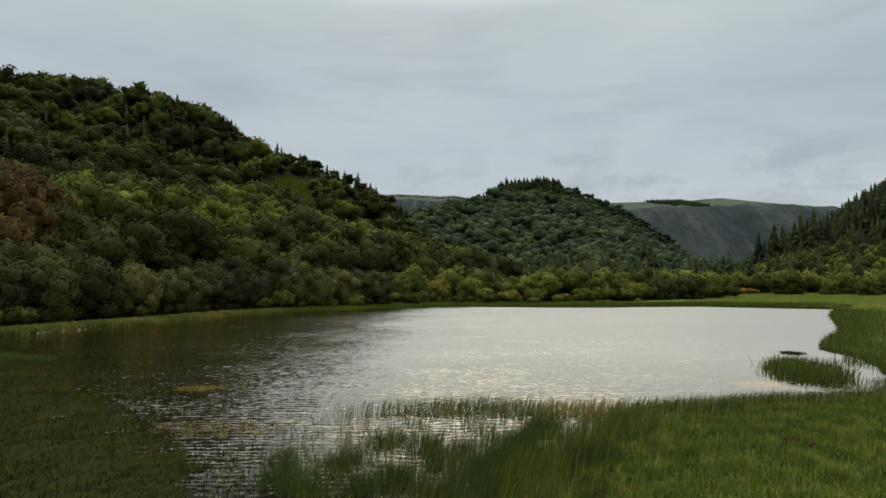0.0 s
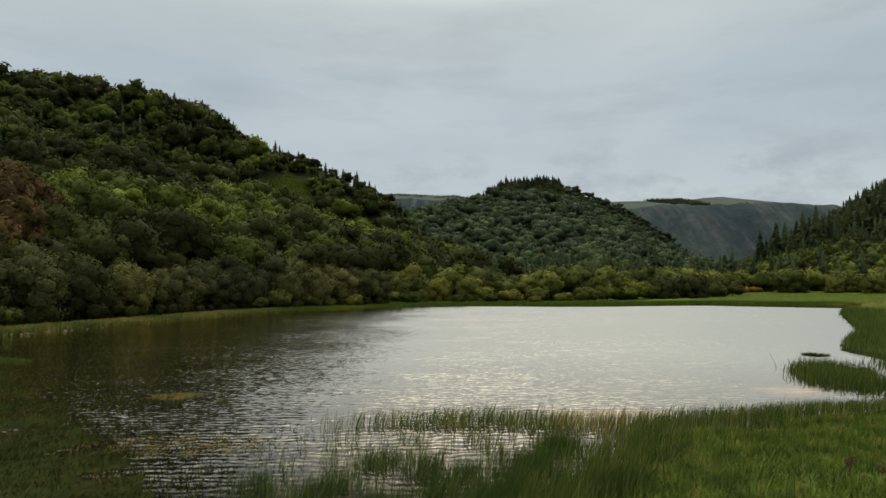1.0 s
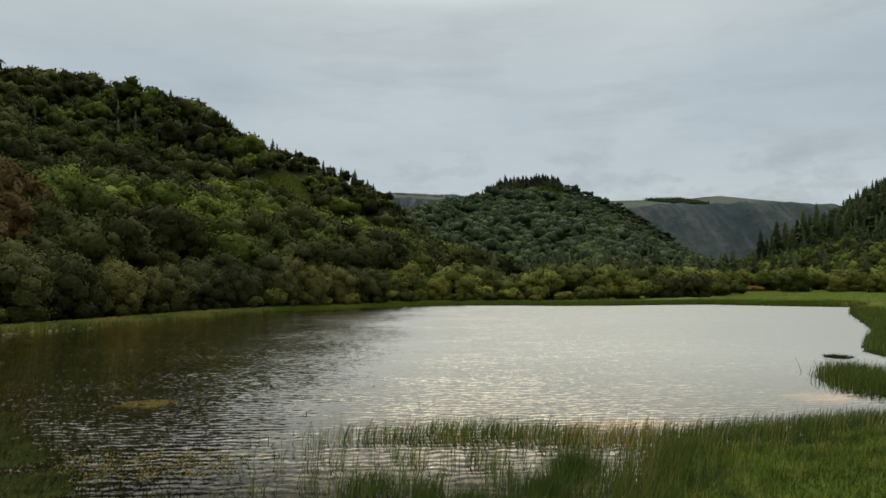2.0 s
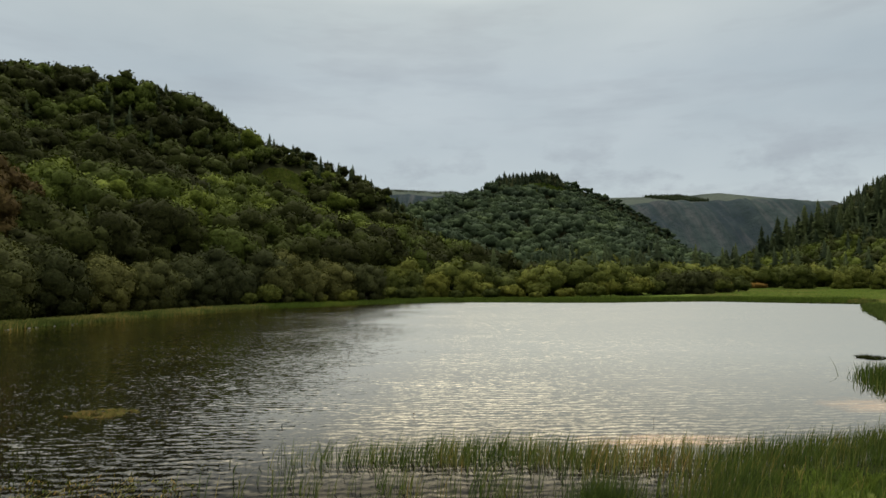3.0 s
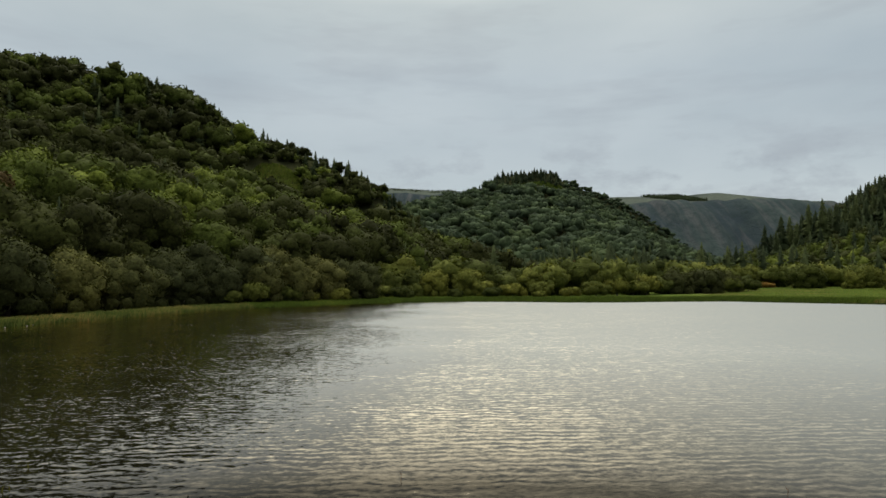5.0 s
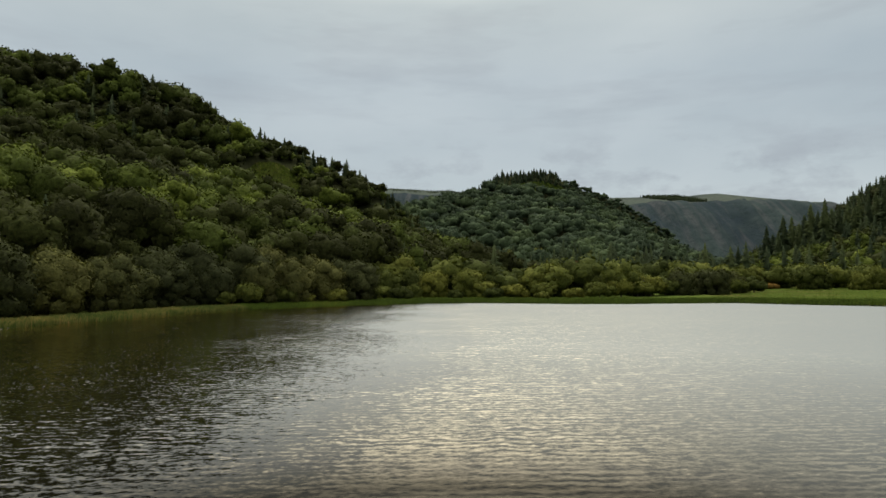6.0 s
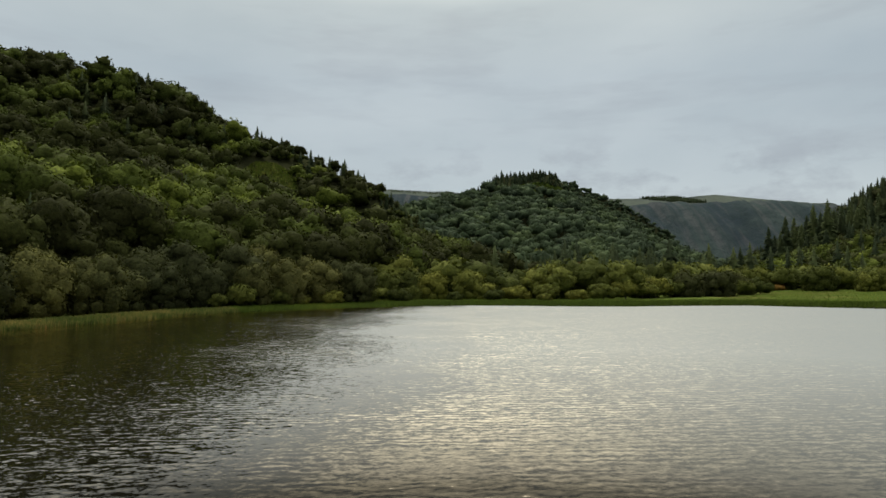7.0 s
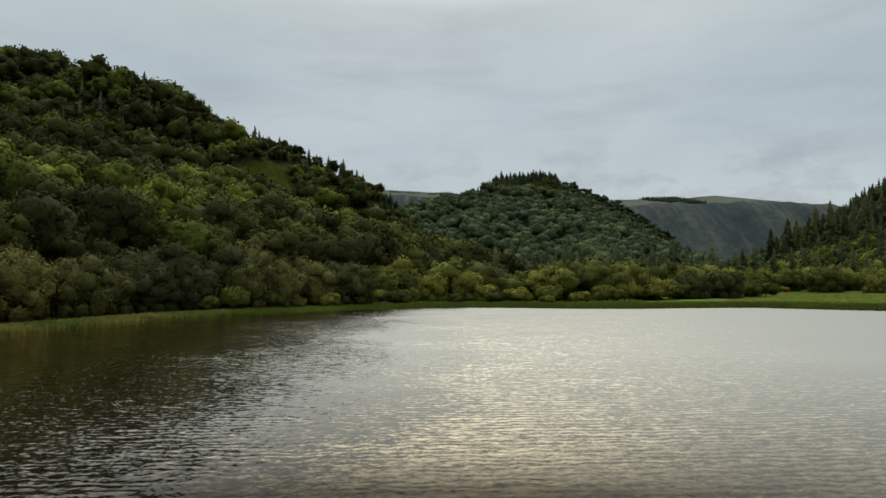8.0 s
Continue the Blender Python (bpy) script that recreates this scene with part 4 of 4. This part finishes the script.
x = np.concatenate([x] + [x[isle] + RNG.normal(0, 0.4, isle.sum()) for _ in range(5)])
y = np.concatenate([y] + [y[isle] + RNG.normal(0, 0.6, isle.sum()) for _ in range(5)])
k = len(x)
blades("bank_reeds", "dense dark green reed bed along the bank and on a small islet", "reeds", x, y, np.maximum(land(x, y), -0.15), RNG.uniform(0.4, 0.8, k) * np.where(np.hypot((x - ISLE[0]) / 3.0, (y - ISLE[1]) / 5.0) < 1, 1.4, 1.0), RNG.uniform(0.02, 0.045, k), wind(RNG, k, 0.15, 0.2), REED,
       np.clip(0.28 + RNG.normal(0, 0.12, k), 0, 1), RNG, 0.7)

# reed fringe of the far and wooded shores
s_ = RNG.uniform(0, 1, 70000)
far_line = np.array([(76, 124), (66, 133), (57, 144), (45, 144), (35, 142.5), (26, 144), (16, 149), (6, 152), (-6, 149), (-17, 143), (-27, 132), (-35.5, 119), (-38.5, 102.5), (-41, 90.5), (-44.2, 81.5), (-46.6, 70), (-56, 62)], float)
run = np.concatenate([[0], np.cumsum(np.linalg.norm(np.diff(far_line, axis=0), axis=1))])
cx, cy = np.interp(s_ * run[-1], run, far_line[:, 0]), np.interp(s_ * run[-1], run, far_line[:, 1])
out = unit(np.stack([cx - 12, cy - 95], 1))
deep = np.where(cy > 128, 15.0, 4.0)
o = RNG.uniform(-0.06, 1, len(cx)) * deep
x, y = cx + out[:, 0] * o, cy + out[:, 1] * o
k = len(x)
dry = 0.5 * np.exp(-(((x + 22) / 7) ** 2 + ((y - 140) / 9) ** 2))
lee = cy < 126
for mine, name, label, mat, base in ((lee, "shore_sedge", "dull olive sedge fringe below the willows", REED, 0.50), (~lee, "shore_grass", "green sedge fringe between the water and the scrub", GRASS, 0.5)):
    gx, gy, go, k = x[mine], y[mine], o[mine], int(mine.sum())
    blades(name, label, "grass", gx, gy, np.maximum(land(gx, gy), -0.05), RNG.uniform(0.3, 0.75, k), RNG.uniform(0.05, 0.11, k), wind(RNG, k, 0.1, 0.15), mat,
           np.clip(np.interp(go, [0, 0.55 * deep.max() * (name == "shore_grass") + 1.5 * (name != "shore_grass"), deep.max()], [base - 0.4 * (name == "shore_grass"), base - 0.3 * (name == "shore_grass"), base + 0.1]) + 0.25 * waves(gx, gy, 91, 12.0) + dry[mine] + RNG.normal(0, 0.1, k), 0, 1), RNG)

# grass of the far meadow
x, y = strew(RNG, 62000, 40, 170, 95, 258, lambda x, y: np.where(~in_lake(x, y) & (x > 0.55 * y - 30), 0.8, 0))
k = len(x)
blades("far_meadow_grass", "bright green pasture grass beyond the lake", "grass", x, y, land(x, y) - 0.02, RNG.uniform(0.12, 0.32, k), RNG.uniform(0.06, 0.14, k), wind(RNG, k, 0.1, 0.4), GRASS,
       np.clip(0.62 + 0.25 * waves(x, y, 92, 18.0) + RNG.normal(0, 0.1, k), 0, 1), RNG)

# the small clearing high in the wood
q, r = RNG.uniform(0, 6.283, 9000), np.sqrt(RNG.uniform(0, 1, 9000))
x, y = GLADE[0] + np.cos(q) * r * 12, GLADE[1] - 10 + np.sin(q) * r * 20
blades("glade_grass", "bright green bracken in a clearing of the wood", "grass", x, y, land(x, y) - 0.02, RNG.uniform(0.5, 1.1, 9000), RNG.uniform(0.2, 0.4, 9000), wind(RNG, 9000, 0.1, 0.4), GRASS, np.clip(RNG.normal(0.68, 0.08, 9000), 0, 1), RNG)

# the grassy brow below the knoll's conifers
x, y = strew(RNG, 40000, 92, 156, 730, 790, lambda x, y: 1.0 + 0 * x)
d0, d1, _ = climb(x, y, KNOLL_FOOT, KNOLL_CREST, beyond)
keep = (d1 > 16) & (d1 < 48)
x, y, k = x[keep], y[keep], int(keep.sum())
blades("brow_grass", "pale green grass on the open brow of the knoll", "grass", x, y, land(x, y) - 0.02, RNG.uniform(0.5, 1.2, k), RNG.uniform(0.3, 0.6, k), wind(RNG, k, 0.1, 0.4), GRASS, np.clip(RNG.normal(0.3, 0.1, k), 0, 1), RNG)

# low marsh weed in the shallows
x, y = strew(RNG, 230000, -42, -3.5, 12, 56, lambda x, y: np.where(x > -0.95 * y - 4, np.clip(np.where(in_lake(x, y), 0.55 * np.exp(-shore_gap(x, y) / 1.5), 0.9) * (1 + 0.6 * waves(x, y, 95, 3.0)), 0, 1), 0))
k = len(x)
blades("marsh_weed", "dark olive marsh weed and sedge in the shallows", "water weed", x, y, np.maximum(land(x, y), -0.02), RNG.uniform(0.05, 0.2, k) * np.clip(1 + 0.9 * waves(x, y, 98, 1.6), 0.3, 2.0), RNG.uniform(0.015, 0.035, k), wind(RNG, k, 0.3, 0.7), MARSH,
       np.clip(0.42 + 0.25 * waves(x, y, 96, 5.0) + RNG.normal(0, 0.12, k), 0, 1), RNG)
q, r = RNG.uniform(0, 6.283, 9000), np.sqrt(RNG.uniform(0, 1, 9000))
x, y = -33.5 + np.cos(q) * r * 6.0, 46.5 + np.sin(q) * r * 3.2
blades("marsh_grass", "brighter green grass tuft at the edge of the marsh", "grass", x, y, np.maximum(land(x, y), -0.02), RNG.uniform(0.3, 0.6, 9000) * (1.2 - r), RNG.uniform(0.02, 0.045, 9000), wind(RNG, 9000, 0.2, 0.3), REED, np.clip(RNG.normal(0.2, 0.1, 9000), 0, 1), RNG)
for cx, cy, rx, ry, count, hue in ((-11.9, 32.8, 1.3, 0.8, 3000, 0.72), (-8.0, 23.6, 3.2, 1.5, 3600, 0.72), (25.2, 46.8, 0.9, 0.9, 2400, 0.1)):
    q, r = RNG.uniform(0, 6.283, count), np.sqrt(RNG.uniform(0, 1, count))
    x, y = cx + np.cos(q) * r * rx, cy + np.sin(q) * r * ry
    keep = waves(x, y * 2.0, 97, 1.1) + 0.35 * (1 - r) > RNG.uniform(-0.1, 0.5, count)
    x, y = x[keep], y[keep]
    count = len(x)
    blades("weed_mat", "yellow-brown floating weed mat on the dark water" if hue > 0.5 else "dark weed-grown mud bank just above the water", "water weed", x, y, 0 * x - 0.01, RNG.uniform(0.02, 0.10, count) * (1.0 if hue > 0.5 else 2.2), RNG.uniform(0.015, 0.035, count), wind(RNG, count, 0.3, 1.2), REED if hue > 0.5 else MARSH,
           np.clip(RNG.normal(hue, 0.12, count), 0, 1), RNG)

# ---------------------------------------------------------------- stones of the shore


def stone(seed):
    rng = np.random.default_rng(seed)
    v, f = BALL_FINE
    v = v * rng.uniform(0.75, 1.1, (len(v), 1)) * (1.0, 0.7, 0.28)
    return tagged(new("shore_stone", quick("shore_stone", v, f, STONE)), "pale weathered stone lying at the water's edge", "stone", "stones at the water's edge")


stones = [stone(700 + i) for i in range(3)]
for k in range(30):
    s = RNG.uniform(0, 1)
    px, py = (np.interp(s, [0, 1], [-46.8, -41.8]), np.interp(s, [0, 1], [69.5, 88])) if k < 22 else (RNG.uniform(54, 61), RNG.uniform(145.0, 147.0))
    size = RNG.uniform(0.06, 0.24) * (1.3 if k >= 22 else 1.0)
    m = pose(px + RNG.uniform(-0.6, 0.3), py, 0.02, 0, 0, RNG.uniform(0, 360)) @ Matrix.Diagonal((size, size, size, 1))
    if k in (8, 9, 10):
        m = pose((-46.1, -45.5, -46.6)[k - 8], (72.4, 74.2, 71.2)[k - 8], 0.06, 0, 0, 40 * k) @ Matrix.Diagonal((0.30, 0.26, 0.2, 1))
    if k < 3:
        stones[k].matrix_basis = m
    else:
        copy_thing(stones[k % 3], m @ unscaled(stones[k % 3]))

# ---------------------------------------------------------------- small things near the shore


def stem_material():
    m, n = material("dead_stem")
    at = n.add("ShaderNodeTexCoord").outputs["Object"]
    grain = n.noise(n.vmath("MULTIPLY", at, (30, 30, 6)), 1.0, 3.0)
    finish(n, principled(n, n.ramp(grain, [(0.3, (0.060, 0.032, 0.018)), (0.7, (0.150, 0.085, 0.045))]), 0.9, None, 0.1).outputs[0])
    return m


STEM = stem_material()


def dock_plant(x, y, height, seed):
    """A dead dock: branching stem with spikes of brown seed."""
    rng = np.random.default_rng(seed)
    base = new("dock_plant")
    base.matrix_basis = pose(x, y, float(land(np.array([x]), np.array([y]))[0]) - 0.02, 0, 0, rng.uniform(0, 360))
    stem, seeds = [tube([(0, 0, 0), (0.01, 0, height * 0.6), (0.03, 0.01, height)], [0.009, 0.006, 0.003], 6)], []
    for k in range(7):
        z = height * rng.uniform(0.35, 0.8)
        q = rng.uniform(0, 6.283)
        tip = np.array([math.cos(q) * 0.10, math.sin(q) * 0.10, z + height * 0.22])
        stem.append(tube([(0.01, 0, z), tip * (0.6, 0.6, 1) - (0, 0, 0.03), tip], [0.005, 0.004, 0.002], 5))
        p = np.array([0.01, 0, z]) + (tip - (0.01, 0, z)) * rng.uniform(0.35, 1.05, (60, 1)) + rng.normal(0, 0.012, (60, 3))
        seeds.append(leaf_cards(rng, p, unit(rng.normal(size=(60, 3))), 0.022))
    part("stem", quick("stem", *joined(stem), STEM), base)
    for spike in seeds:
        part("seed_spike", quick("seed_spike", *spike, STEM), base, "rust-brown dry seed spike")
    return tagged(base, "dead brown dock plant standing in the wet meadow", "plant", "dead docks")


dock_plant(9.9, 18.7, 0.55, 801)
dock_plant(10.4, 18.3, 0.45, 802)


def water_twig(x, y, height, seed):
    """A bare forked twig poking out of the lake."""
    rng = np.random.default_rng(seed)
    pieces = [tube([(0, 0, -0.15), (0.02, 0, height * 0.5), (0.07, 0.02, height)], [0.007, 0.005, 0.002], 6)]
    for k in range(3):
        z = height * rng.uniform(0.3, 0.8)
        pieces.append(tube([(0.02, 0, z), (rng.uniform(-0.09, 0.09), rng.uniform(-0.05, 0.05), z + height * 0.3)], [0.004, 0.0015], 5))
    ob = new("water_twig", quick("water_twig", *joined(pieces), STEM))
    ob.matrix_basis = pose(x, y, 0.0, 0, 0, rng.uniform(0, 360))
    return tagged(ob, "bare dark twig standing out of the lake water", "twig", "twigs in the water")


water_twig(7.1, 30.0, 0.3, 811)
water_twig(-0.6, 31.5, 0.22, 812)
